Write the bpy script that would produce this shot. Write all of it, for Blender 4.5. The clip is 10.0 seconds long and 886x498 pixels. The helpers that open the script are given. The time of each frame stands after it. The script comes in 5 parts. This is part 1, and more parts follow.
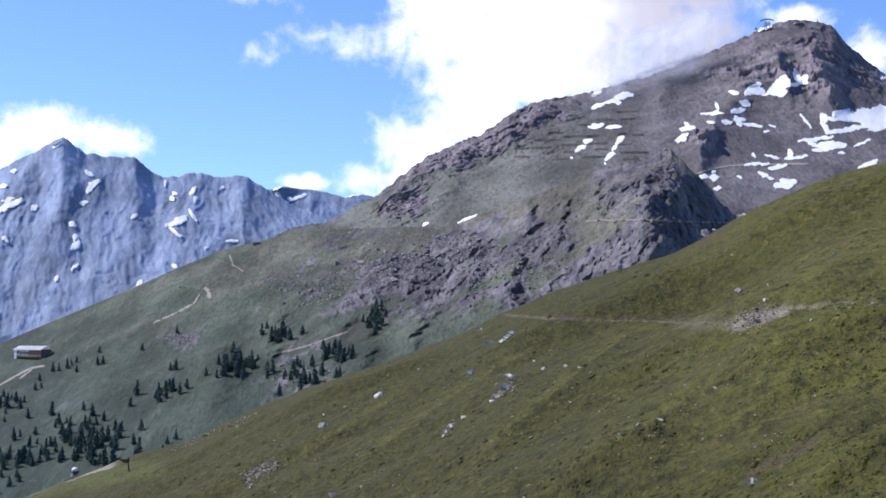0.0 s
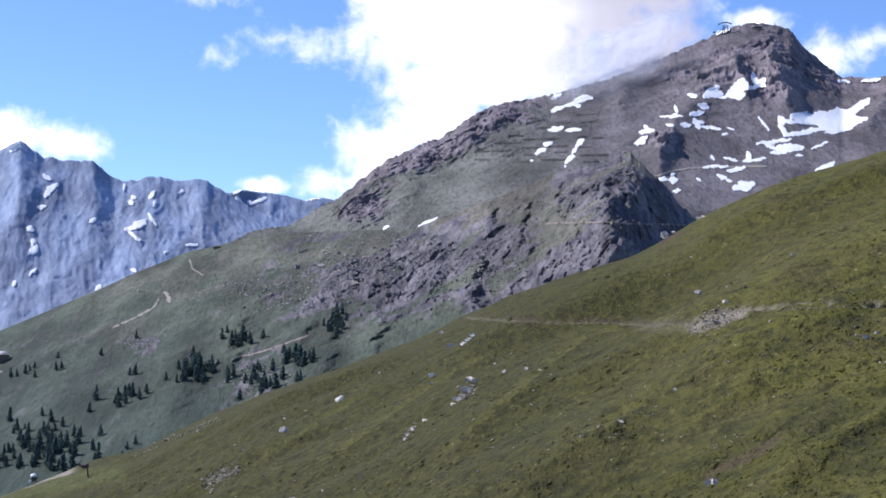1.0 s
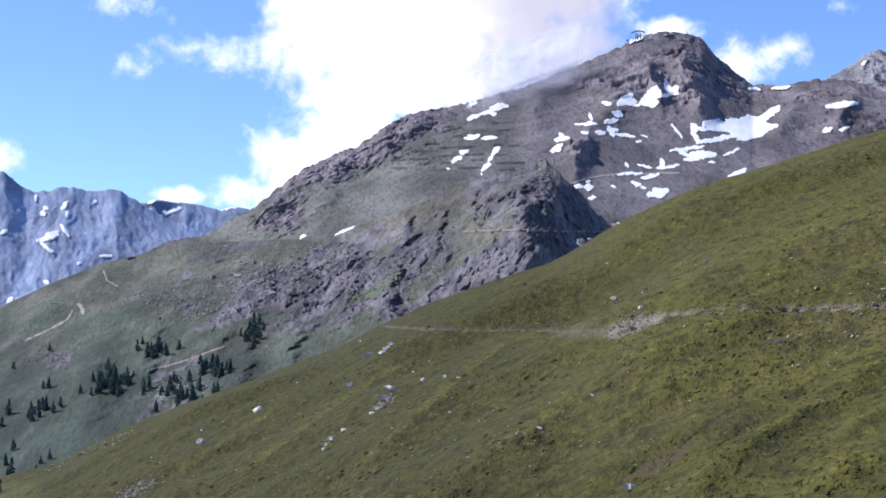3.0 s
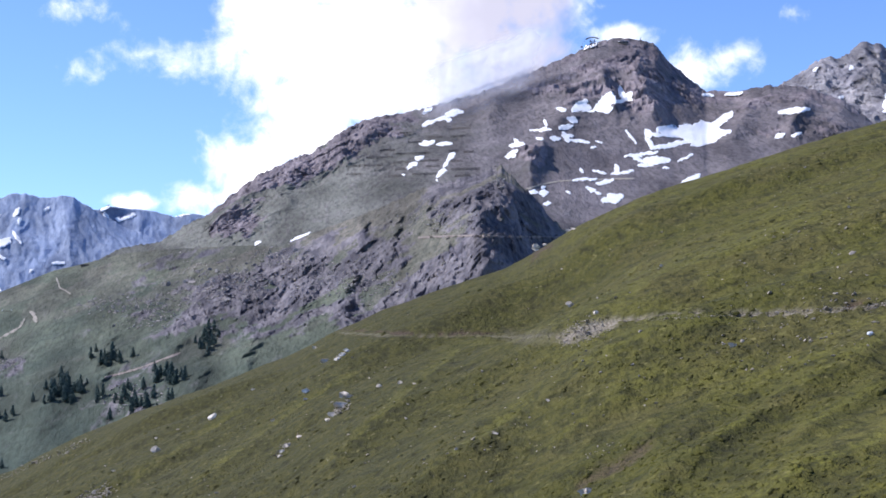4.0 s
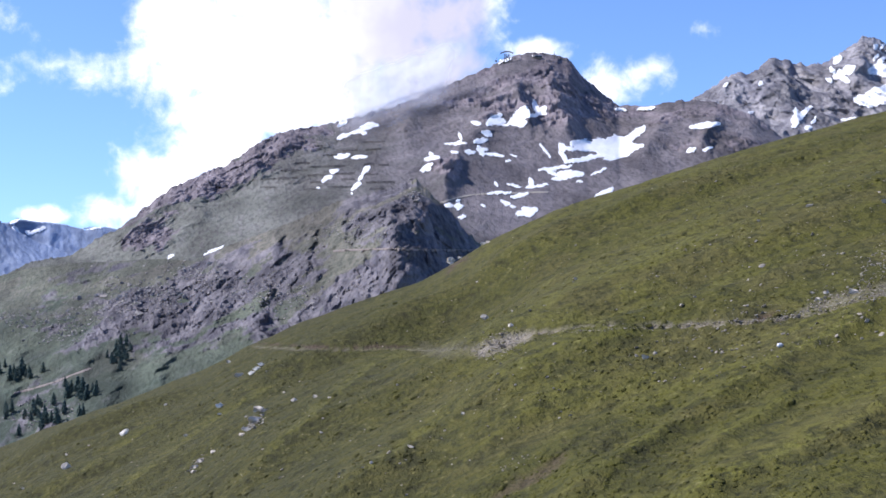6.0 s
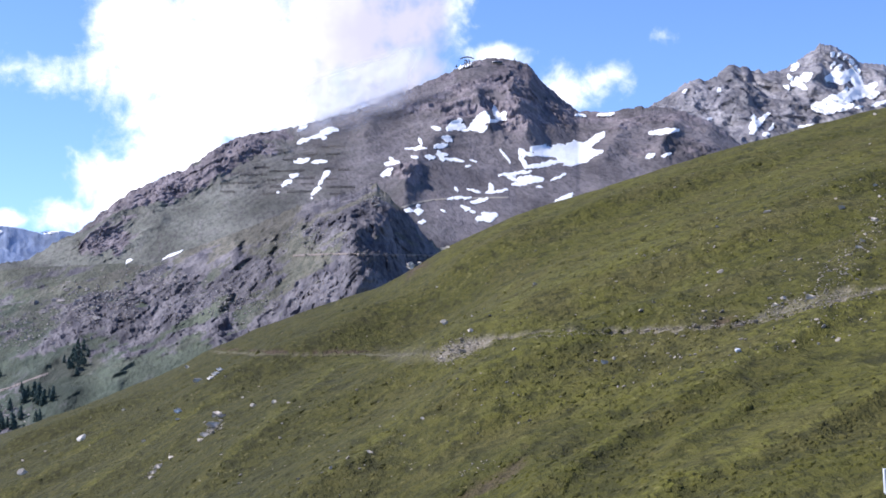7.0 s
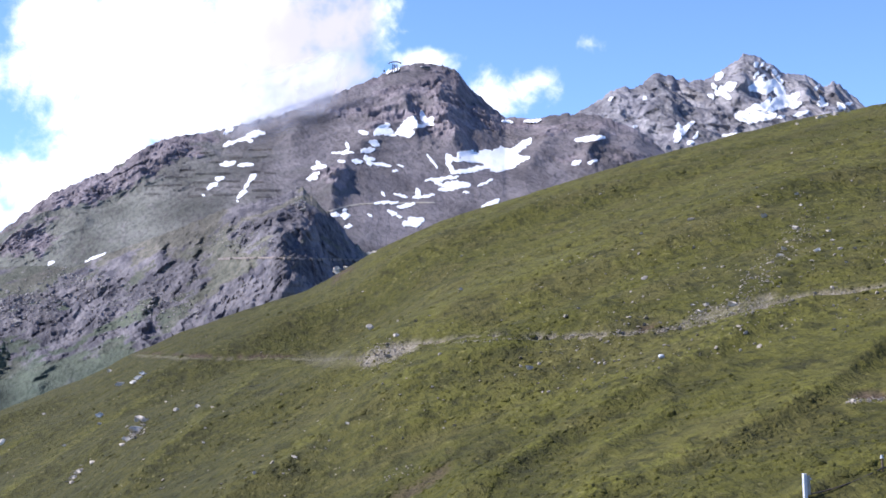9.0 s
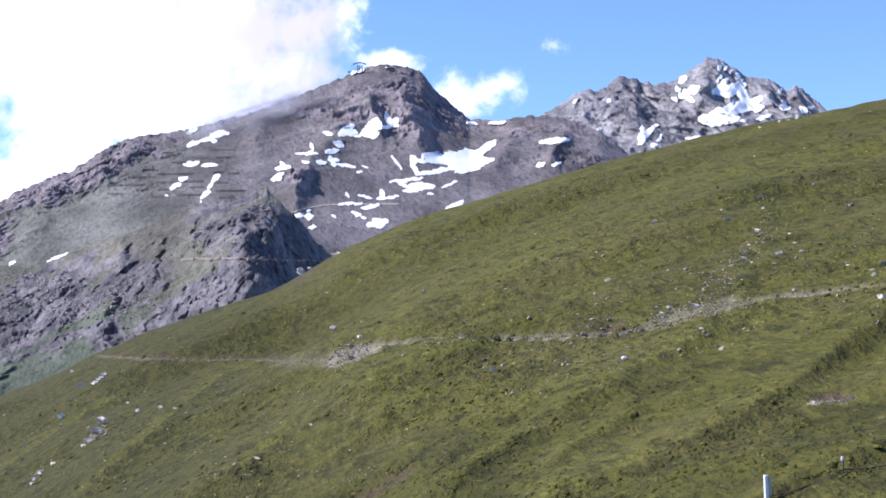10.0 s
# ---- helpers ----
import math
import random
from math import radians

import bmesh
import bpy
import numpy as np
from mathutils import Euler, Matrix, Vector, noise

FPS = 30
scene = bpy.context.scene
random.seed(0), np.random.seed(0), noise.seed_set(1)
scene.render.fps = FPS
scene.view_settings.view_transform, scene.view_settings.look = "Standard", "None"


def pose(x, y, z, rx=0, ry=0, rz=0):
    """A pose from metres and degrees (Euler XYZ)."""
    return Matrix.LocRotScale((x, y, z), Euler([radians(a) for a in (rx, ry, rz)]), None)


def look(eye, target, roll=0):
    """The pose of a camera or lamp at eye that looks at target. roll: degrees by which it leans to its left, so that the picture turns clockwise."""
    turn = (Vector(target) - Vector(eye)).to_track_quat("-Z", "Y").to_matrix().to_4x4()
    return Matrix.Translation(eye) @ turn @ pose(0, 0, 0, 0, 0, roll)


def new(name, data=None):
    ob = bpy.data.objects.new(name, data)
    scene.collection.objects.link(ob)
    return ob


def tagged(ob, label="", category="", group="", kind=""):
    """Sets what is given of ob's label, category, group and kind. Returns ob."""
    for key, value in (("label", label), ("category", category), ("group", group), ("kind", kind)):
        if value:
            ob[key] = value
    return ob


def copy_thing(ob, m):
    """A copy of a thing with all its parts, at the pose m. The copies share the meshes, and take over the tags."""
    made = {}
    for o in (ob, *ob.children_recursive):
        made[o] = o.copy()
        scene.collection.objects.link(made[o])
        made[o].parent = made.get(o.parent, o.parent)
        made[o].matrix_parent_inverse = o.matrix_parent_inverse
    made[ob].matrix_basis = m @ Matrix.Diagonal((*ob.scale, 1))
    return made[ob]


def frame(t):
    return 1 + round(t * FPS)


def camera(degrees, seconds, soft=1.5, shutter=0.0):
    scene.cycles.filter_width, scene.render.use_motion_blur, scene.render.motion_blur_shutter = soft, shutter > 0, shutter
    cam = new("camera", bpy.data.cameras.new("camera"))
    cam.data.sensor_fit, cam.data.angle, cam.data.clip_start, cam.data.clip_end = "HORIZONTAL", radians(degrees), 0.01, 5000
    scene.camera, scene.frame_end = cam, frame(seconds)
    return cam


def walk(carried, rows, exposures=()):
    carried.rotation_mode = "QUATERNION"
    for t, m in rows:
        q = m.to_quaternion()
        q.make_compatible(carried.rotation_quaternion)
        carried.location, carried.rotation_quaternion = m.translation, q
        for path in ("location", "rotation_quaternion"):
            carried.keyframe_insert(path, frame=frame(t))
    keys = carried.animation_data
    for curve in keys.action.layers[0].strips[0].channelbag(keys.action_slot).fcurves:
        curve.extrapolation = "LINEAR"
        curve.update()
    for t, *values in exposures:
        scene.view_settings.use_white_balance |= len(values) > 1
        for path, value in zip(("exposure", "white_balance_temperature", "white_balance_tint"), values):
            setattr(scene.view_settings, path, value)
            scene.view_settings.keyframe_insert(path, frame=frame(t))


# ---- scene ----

# ---------- camera: it stands on a slope and pans to the right ----------
cam = camera(33.8, 10.0, soft=1.7)
EYE = (0.0, 0.0, 1.6)
TURNS = [
    (0.0, 93.55, 0.0, 0.0), (0.5, 93.608, 0.122, -0.729), (1.0, 93.668, 0.306, -1.53),
    (1.5, 93.726, 0.504, -2.283), (2.0, 93.801, 0.703, -3.131), (2.5, 93.876, 0.871, -3.91),
    (4.0, 94.157, 1.319, -6.47), (4.5, 94.269, 1.434, -7.295), (5.0, 94.384, 1.489, -8.175),
    (5.5, 94.494, 1.572, -8.981), (7.0, 94.746, 1.623, -11.372), (7.5, 94.786, 1.581, -12.1),
    (8.0, 94.824, 1.531, -12.858), (8.5, 94.845, 1.472, -13.553), (9.0, 94.86, 1.414, -14.293),
    (9.5, 94.873, 1.364, -14.977), (10.0, 94.882, 1.304, -15.718),
]
walk(cam, [(t, pose(*EYE, rx, ry, rz)) for t, rx, ry, rz in TURNS], [(0.0, 0.22, 6050, 15), (5.0, 0.40, 6100, 15), (7.5, 0.48, 6110, 15), (10.0, 0.66, 6150, 15)])

# ---------- sun ----------
SUN_BEARING, SUN_HEIGHT = -66.0, 46.0
sun = new("sun", bpy.data.lights.new("sun", "SUN"))
sun.data.energy, sun.data.angle, sun.data.color = 4.6, radians(0.5), (1.0, 0.95, 0.88)
_b, _h = radians(SUN_BEARING), radians(SUN_HEIGHT)
sun.matrix_world = look((0, 0, 500), (-math.sin(_b) * math.cos(_h), -math.cos(_b) * math.cos(_h), 500 - math.sin(_h)))


# ---------- node helpers ----------
class Nodes:
    """Short hand for building a node tree."""

    def __init__(self, tree):
        self.tree = tree
        tree.nodes.clear()

    def add(self, kind, **sets):
        n = self.tree.nodes.new(kind)
        ins = sets.pop("ins", {})
        for key, value in sets.items():
            setattr(n, key, value)
        for key, value in ins.items():
            self.put(n.inputs[key], value)
        return n

    def put(self, socket, value):
        if isinstance(value, bpy.types.NodeSocket):
            self.tree.links.new(value, socket)
        else:
            socket.default_value = value

    def math(self, op, a, b=0.0, c=0.0, clamp=False):
        n = self.add("ShaderNodeMath", operation=op, use_clamp=clamp)
        for i, v in enumerate((a, b, c)):
            self.put(n.inputs[i], v)
        return n.outputs[0]

    def step(self, value, lo, hi, a=0.0, b=1.0, smooth=True):
        n = self.add("ShaderNodeMapRange", interpolation_type="SMOOTHSTEP" if smooth else "LINEAR")
        for i, v in enumerate((value, lo, hi, a, b)):
            self.put(n.inputs[i], v)
        return n.outputs[0]

    def mix(self, fac, a, b, blend="MIX"):
        n = self.add("ShaderNodeMix", data_type="RGBA", blend_type=blend)
        self.put(n.inputs[0], fac)
        for i, v in ((6, a), (7, b)):
            self.put(n.inputs[i], v if isinstance(v, bpy.types.NodeSocket) else (*v, 1.0))
        return n.outputs[2]

    def noise(self, vec, scale, detail=4.0, rough=0.55, warp=0.0, out=0):
        n = self.add("ShaderNodeTexNoise", ins={"Vector": vec, "Scale": scale, "Detail": detail, "Roughness": rough, "Distortion": warp})
        return n.outputs[out]

    def stretch(self, vec, scale=(1, 1, 1), turn=(0, 0, 0), shift=(0, 0, 0)):
        n = self.add("ShaderNodeMapping", ins={"Vector": vec, "Scale": scale, "Rotation": turn, "Location": shift})
        return n.outputs[0]


# ---------- sky with cumulus clouds ----------
def sky_world():
    world = bpy.data.worlds.new("sky")
    world.use_nodes = True
    scene.world = world
    k = Nodes(world.node_tree)
    way = k.add("ShaderNodeTexCoord").outputs["Generated"]
    sky = k.add("ShaderNodeTexSky", sky_type="NISHITA", sun_disc=False, sun_elevation=radians(SUN_HEIGHT),
                sun_rotation=radians(SUN_BEARING % 360), altitude=2200.0, air_density=1.0, dust_density=0.15, ozone_density=2.4)
    sep = k.add("ShaderNodeSeparateXYZ", ins={0: way})
    x, y, z = sep.outputs
    bearing = k.math("MULTIPLY", k.math("ARCTAN2", x, y), 57.2958)
    flat = k.math("SQRT", k.math("ADD", k.math("MULTIPLY", x, x), k.math("MULTIPLY", y, y)))
    rise = k.math("MULTIPLY", k.math("ARCTAN2", z, flat), 57.2958)
    # cloud heaps: bearing, height, half width, half height in degrees, thickness
    heaps = [
        (3.6, 12.6, 4.3, 3.4, 1.0), (7.6, 13.4, 4.4, 3.0, 1.0), (1.2, 9.2, 2.4, 2.2, 1.0), (-0.8, 7.2, 2.3, 1.5, 0.95),
        (-2.9, 6.3, 1.8, 0.8, 0.7), (5.0, 11.0, 4.6, 2.3, 1.0), (9.9, 13.3, 2.1, 1.8, 0.9), (6.0, 17.0, 6.0, 4.0, 1.0),
        (9.4, 11.6, 2.3, 1.8, 1.35), (3.0, 9.9, 1.8, 1.1, 1.0), (0.6, 12.6, 2.6, 2.3, 1.0), (-0.6, 13.6, 2.0, 1.6, 0.9), (3.9, 9.7, 1.8, 1.0, 1.0), (2.2, 8.9, 1.5, 1.0, 1.0), (-3.6, 11.7, 1.2, 0.6, 0.22), (-5.4, 11.8, 0.9, 0.35, 0.17), (-7.5, 11.1, 0.6, 0.4, 0.26), (-8.2, 13.3, 0.9, 0.5, 0.25),
        (-15.6, 7.9, 2.1, 1.0, 0.9), (-12.9, 7.6, 1.4, 0.9, 0.85), (-17.6, 7.2, 2.0, 1.3, 0.8), (-5.3, 6.15, 1.1, 0.38, 0.9),
        (13.9, 12.25, 1.3, 0.5, 0.85), (16.2, 10.5, 1.2, 0.9, 0.6), (17.9, 11.2, 1.5, 0.9, 0.45), (20.3, 12.75, 0.55, 0.3, 0.3),
    ]
    field = None
    for b, h, wb, wh, thick in heaps:
        u = k.math("DIVIDE", k.math("SUBTRACT", bearing, b), wb)
        v = k.math("DIVIDE", k.math("SUBTRACT", rise, h), wh)
        d = k.math("SQRT", k.math("ADD", k.math("MULTIPLY", u, u), k.math("MULTIPLY", v, v)))
        f = k.math("MULTIPLY", k.math("SUBTRACT", 1.25, d), thick)
        field = f if field is None else k.math("SMOOTH_MAX", field, f, 0.15)
    # scattered cumulus over the rest of the sky
    ruffle = k.noise(way, 22.0, 9.0, 0.6, 0.4)
    fine = k.noise(way, 75.0, 6.0, 0.6, 0.3)
    puff = k.math("ADD", k.math("MULTIPLY", k.math("SUBTRACT", ruffle, 0.5), 1.7), k.math("MULTIPLY", k.math("SUBTRACT", fine, 0.5), 0.9))
    thick = k.step(k.math("ADD", field, puff), 0.0, 0.95)
    shade = k.noise(k.stretch(way, shift=(3.1, 0, 0)), 9.0, 5.0, 0.55)
    grey = k.step(k.math("ADD", k.math("MULTIPLY", bearing, 0.08), shade), 0.75, 1.35, 0.0, 1.0)
    grey = k.math("MULTIPLY", grey, k.step(bearing, 11.6, 12.6, 1.0, 0.0))
    tone = k.mix(grey, (1.0, 1.0, 1.0), (0.46, 0.45, 0.52))
    glow = k.add("ShaderNodeVectorMath", operation="SCALE", ins={0: tone, "Scale": 9.5}).outputs[0]
    deep = k.mix(1.0, sky.outputs[0], (0.78, 0.90, 1.12), "MULTIPLY")
    tint = k.mix(thick, deep, glow)
    back = k.add("ShaderNodeBackground", ins={"Color": tint, "Strength": 0.138})
    k.add("ShaderNodeOutputWorld", ins={"Surface": back.outputs[0]})


sky_world()


# ---------- materials ----------
def material(name):
    m = bpy.data.materials.new(name)
    m.use_nodes = True
    return m, Nodes(m.node_tree)


def finish(k, colour, rough, bump=None, strength=0.5, reach=1.0, spec=0.3):
    b = k.add("ShaderNodeBsdfPrincipled", ins={"Base Color": colour, "Roughness": rough, "Specular IOR Level": spec})
    if bump is not None:
        n = k.add("ShaderNodeBump", ins={"Height": bump, "Strength": strength, "Distance": reach})
        k.put(b.inputs["Normal"], n.outputs[0])
    k.add("ShaderNodeOutputMaterial", ins={"Surface": b.outputs[0]})


def place(k):
    return k.add("ShaderNodeTexCoord").outputs["Object"]


def attr(k, name):
    return k.add("ShaderNodeAttribute", attribute_name=name).outputs["Fac"]


def meadow_material():
    """Alpine turf: green and straw grass, brown dwarf heath, bare earth and grit on the path."""
    m, k = material("alpine_turf")
    p = place(k)
    broad = k.noise(k.stretch(p, (0.4, 1.6, 1), (0, 0, 0.1)), 0.05, 4, 0.6)
    patch = k.noise(p, 0.13, 5, 0.6)
    tuft = k.noise(p, 1.0, 6, 0.62)
    dash = k.noise(k.stretch(p, (0.8, 0.8, 1.3)), 1.9, 5, 0.65)
    blade = k.noise(p, 6.0, 4, 0.7)
    # cattle steps that follow the contour lines; their shade goes into the colour too
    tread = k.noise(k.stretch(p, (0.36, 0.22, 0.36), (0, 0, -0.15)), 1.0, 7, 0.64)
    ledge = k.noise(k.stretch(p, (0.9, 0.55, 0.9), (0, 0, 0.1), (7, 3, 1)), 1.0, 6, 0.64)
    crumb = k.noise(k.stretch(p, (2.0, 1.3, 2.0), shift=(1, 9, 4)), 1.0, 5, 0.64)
    green = k.mix(k.step(broad, 0.36, 0.62), (0.084, 0.081, 0.015), (0.119, 0.112, 0.023))
    heath = k.mix(k.step(blade, 0.3, 0.7), (0.083, 0.073, 0.021), (0.122, 0.107, 0.034))
    c = k.mix(k.step(patch, 0.45, 0.62, 0, 0.8), green, heath)
    c = k.mix(k.math("MULTIPLY", attr(k, "lush"), 0.5), c, (0.105, 0.122, 0.036))
    # lighter tone on the sunward side of rib crests, light painted into the turf
    c = k.mix(k.math("MULTIPLY", attr(k, "lit_sward"), 0.7), c, (0.138, 0.134, 0.024))
    # dark heath that also paints shade, at left and on near sides of ribs
    shade_cover = attr(k, "shade_heath")
    shade_heath = k.mix(k.step(tuft, 0.35, 0.65), (0.042, 0.041, 0.011), (0.073, 0.067, 0.018))
    c = k.mix(k.math("MULTIPLY", shade_cover, 0.85), c, shade_heath)
    # dark flecks paint the shade under tussocks and steps
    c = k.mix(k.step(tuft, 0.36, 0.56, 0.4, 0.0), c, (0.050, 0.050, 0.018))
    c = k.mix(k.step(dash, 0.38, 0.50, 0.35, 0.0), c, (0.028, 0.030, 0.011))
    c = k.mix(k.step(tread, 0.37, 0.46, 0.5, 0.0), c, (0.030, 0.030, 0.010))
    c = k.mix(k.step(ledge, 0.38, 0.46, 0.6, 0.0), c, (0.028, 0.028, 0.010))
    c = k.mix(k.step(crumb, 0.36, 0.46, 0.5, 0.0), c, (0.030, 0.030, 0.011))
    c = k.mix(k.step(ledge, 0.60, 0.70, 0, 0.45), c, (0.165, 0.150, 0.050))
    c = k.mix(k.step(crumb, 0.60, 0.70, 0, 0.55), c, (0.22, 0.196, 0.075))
    grit = k.mix(k.step(blade, 0.35, 0.65), (0.17, 0.145, 0.10), (0.36, 0.315, 0.255))
    c = k.mix(attr(k, "path"), c, grit)
    earth = k.mix(k.step(blade, 0.4, 0.65), (0.045, 0.032, 0.022), (0.14, 0.10, 0.07))
    c = k.mix(attr(k, "earth"), c, earth)
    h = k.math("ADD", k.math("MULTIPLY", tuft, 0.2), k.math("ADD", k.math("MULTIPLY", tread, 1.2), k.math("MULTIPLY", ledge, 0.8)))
    finish(k, c, 0.85, h, 1.0, 0.8, 0.12)
    return m


def mountain_material(name, rock_a, rock_b, grass_a, grass_b, scale=1.0, relief=0.85, speck=0.65, west=None):
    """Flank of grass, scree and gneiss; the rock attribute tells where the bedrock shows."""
    m, k = material(name)
    p = place(k)
    rock = attr(k, "rock")
    run = k.stretch(p, (1, 0.3, 0.45))
    big = k.noise(p, 0.011 * scale, 6, 0.6)
    mid = k.noise(run, 0.06 * scale, 7, 0.68, 0.4)
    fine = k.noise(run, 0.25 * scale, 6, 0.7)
    streak = k.noise(k.stretch(p, (1, 0.2, 0.22)), 0.075 * scale, 6, 0.65, 0.6)
    stone = k.mix(k.step(streak, 0.36, 0.64), rock_a, rock_b)
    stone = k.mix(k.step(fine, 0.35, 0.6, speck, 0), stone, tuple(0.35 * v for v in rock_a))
    turf = k.mix(k.step(big, 0.38, 0.62), grass_a, grass_b)
    axes = k.add("ShaderNodeSeparateXYZ", ins={0: p}).outputs
    if west:
        side = k.step(k.math("ADD", axes[0], k.math("MULTIPLY", k.math("SUBTRACT", big, 0.5), 500.0)), 60.0, 420.0)
        turf = k.mix(side, k.mix(k.step(big, 0.38, 0.62), west, tuple(1.35 * v for v in west)), turf)
    turf = k.mix(k.math("MULTIPLY", attr(k, "dry"), 0.8), turf, k.mix(k.step(mid, 0.4, 0.6), (0.132, 0.117, 0.097), (0.205, 0.180, 0.148)))
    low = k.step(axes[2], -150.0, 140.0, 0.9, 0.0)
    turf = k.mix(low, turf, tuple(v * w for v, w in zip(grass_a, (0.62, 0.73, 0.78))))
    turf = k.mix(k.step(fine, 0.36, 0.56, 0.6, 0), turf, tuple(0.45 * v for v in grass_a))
    turf = k.mix(k.step(mid, 0.55, 0.75, 0, 0.45), turf, rock_b)
    edge = k.math("ADD", rock, k.math("MULTIPLY", k.math("SUBTRACT", mid, 0.5), 1.2))
    c = k.mix(k.step(edge, 0.36, 0.6), turf, stone)
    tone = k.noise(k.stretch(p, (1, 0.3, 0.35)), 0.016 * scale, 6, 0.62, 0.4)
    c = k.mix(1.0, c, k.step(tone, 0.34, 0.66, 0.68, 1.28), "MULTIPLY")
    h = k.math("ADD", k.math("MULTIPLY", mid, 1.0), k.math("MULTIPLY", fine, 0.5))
    finish(k, c, 0.9, h, relief, 6.0 / scale, 0.15)
    return m


TURF = meadow_material()
# FLANK and SUMMIT rock leans blue-violet, partly to paint in haze
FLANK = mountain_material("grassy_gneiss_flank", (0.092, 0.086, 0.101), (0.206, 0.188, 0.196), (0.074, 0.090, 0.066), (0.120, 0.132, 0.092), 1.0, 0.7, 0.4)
SUMMIT = mountain_material("brown_schist_flank", (0.150, 0.128, 0.142), (0.268, 0.230, 0.240), (0.128, 0.114, 0.121), (0.173, 0.154, 0.158), 0.8, 0.6, 0.4, (0.126, 0.128, 0.108))
# haze over the far ranges is put into this blue base colour
FAR_ROCK = mountain_material("far_haze_tinted_gneiss", (0.235, 0.29, 0.41), (0.32, 0.375, 0.49), (0.25, 0.305, 0.415), (0.295, 0.35, 0.455), 0.5, 0.4, 0.2)
GREY_ROCK = mountain_material("grey_granite", (0.165, 0.158, 0.178), (0.345, 0.328, 0.335), (0.24, 0.23, 0.232), (0.31, 0.293, 0.285), 0.6, 0.75, 0.4)


# ---------- relief ----------
# terrain begins
_rng = np.random.RandomState(7)
_perm = np.concatenate([_rng.permutation(256)] * 3)
_grad = _rng.normal(size=(256, 3))
_grad /= np.linalg.norm(_grad, axis=1, keepdims=True)


def grain(x, y, z=0.0):
    """Gradient noise, about -0.6 to 0.6, on arrays of places."""
    x, y, z = np.broadcast_arrays(np.asarray(x, float), np.asarray(y, float), np.asarray(z, float))
    i, j, k = np.floor(x).astype(int), np.floor(y).astype(int), np.floor(z).astype(int)
    fx, fy, fz = x - i, y - j, z - k
    wx, wy, wz = (f * f * f * (f * (f * 6 - 15) + 10) for f in (fx, fy, fz))
    total = 0.0
    for a in (0, 1):
        for b in (0, 1):
            for c in (0, 1):
                g = _grad[_perm[_perm[_perm[(i + a) & 255] + ((j + b) & 255)] + ((k + c) & 255)]]
                d = g[..., 0] * (fx - a) + g[..., 1] * (fy - b) + g[..., 2] * (fz - c)
                total = total + d * (wx if a else 1 - wx) * (wy if b else 1 - wy) * (wz if c else 1 - wz)
    return total


def fbm(x, y, z, size, octaves=4, gain=0.5):
    total, amp = 0.0, 1.0
    for o in range(octaves):
        s = 2.03 ** o / size
        total = total + amp * grain(x * s + 17.1 * o, y * s + 5.3 * o, z * s + 9.7 * o)
        amp *= gain
    return total


def ridged(x, y, z, size, octaves=4, gain=0.55):
    """Sharp crests, 0 to about 1."""
    total, amp, norm = 0.0, 1.0, 0.0
    for o in range(octaves):
        s = 2.07 ** o / size
        total = total + amp * (1 - np.abs(grain(x * s + 3.7 * o, y * s + 11.9 * o, z * s + 1.3 * o)) * 2.2)
        norm += amp
        amp *= gain
    return total / norm


def ease(v, lo, hi):
    w = np.clip((v - lo) / (hi - lo), 0, 1)
    return w * w * (3 - 2 * w)


def curve(at, keys, values, soft=0.0):
    """Values between keys, rounded over a span of the keys' unit."""
    if soft <= 0:
        return np.interp(at, keys, values)
    steps = np.linspace(-1, 1, 9)
    weight = 1 - np.abs(steps) * 0.8
    return sum(w * np.interp(at + s * soft, keys, values) for s, w in zip(steps, weight)) / weight.sum()


def near_line(x, y, pts):
    """Distance from places to a line through points, and how far along it."""
    best, along, run = np.full(x.shape, 1e9), np.zeros(x.shape), 0.0
    for (ax, ay), (bx, by) in zip(pts[:-1], pts[1:]):
        dx, dy = bx - ax, by - ay
        size = math.hypot(dx, dy) or 1e-6
        f = np.clip(((x - ax) * dx + (y - ay) * dy) / size ** 2, 0, 1)
        d = np.hypot(x - ax - f * dx, y - ay - f * dy)
        along = np.where(d < best, run + f * size, along)
        best = np.minimum(best, d)
        run += size
    return best, along


def blob(b, v, b0, v0, wb, wv):
    return np.exp(-(((b - b0) / wb) ** 2 + ((v - v0) / wv) ** 2))


# near hillside: crest by bearing, distance and slope of the sight line
HILL_CREST = [
    (-19, 400, -0.122), (-16.8, 390, -0.108), (-14.1, 385, -0.091), (-12, 380, -0.0777), (-9.9, 365, -0.069), (-7.3, 345, -0.0475),
    (-4.9, 330, -0.0305), (-1.9, 312, -0.0138), (0.35, 300, 0.0004), (1.9, 292, 0.0139), (2.7, 290, 0.0202), (4.8, 285, 0.0343),
    (7, 282, 0.0473), (9.2, 280, 0.0616), (10.3, 278, 0.0712), (12, 276, 0.0862), (14.5, 275, 0.1036), (17, 275, 0.116),
    (20.7, 275, 0.1335), (25.2, 275, 0.1526), (28, 275, 0.1616), (31, 275, 0.1685), (33, 275, 0.1729), (37, 275, 0.19),
]
DROP = 17.0


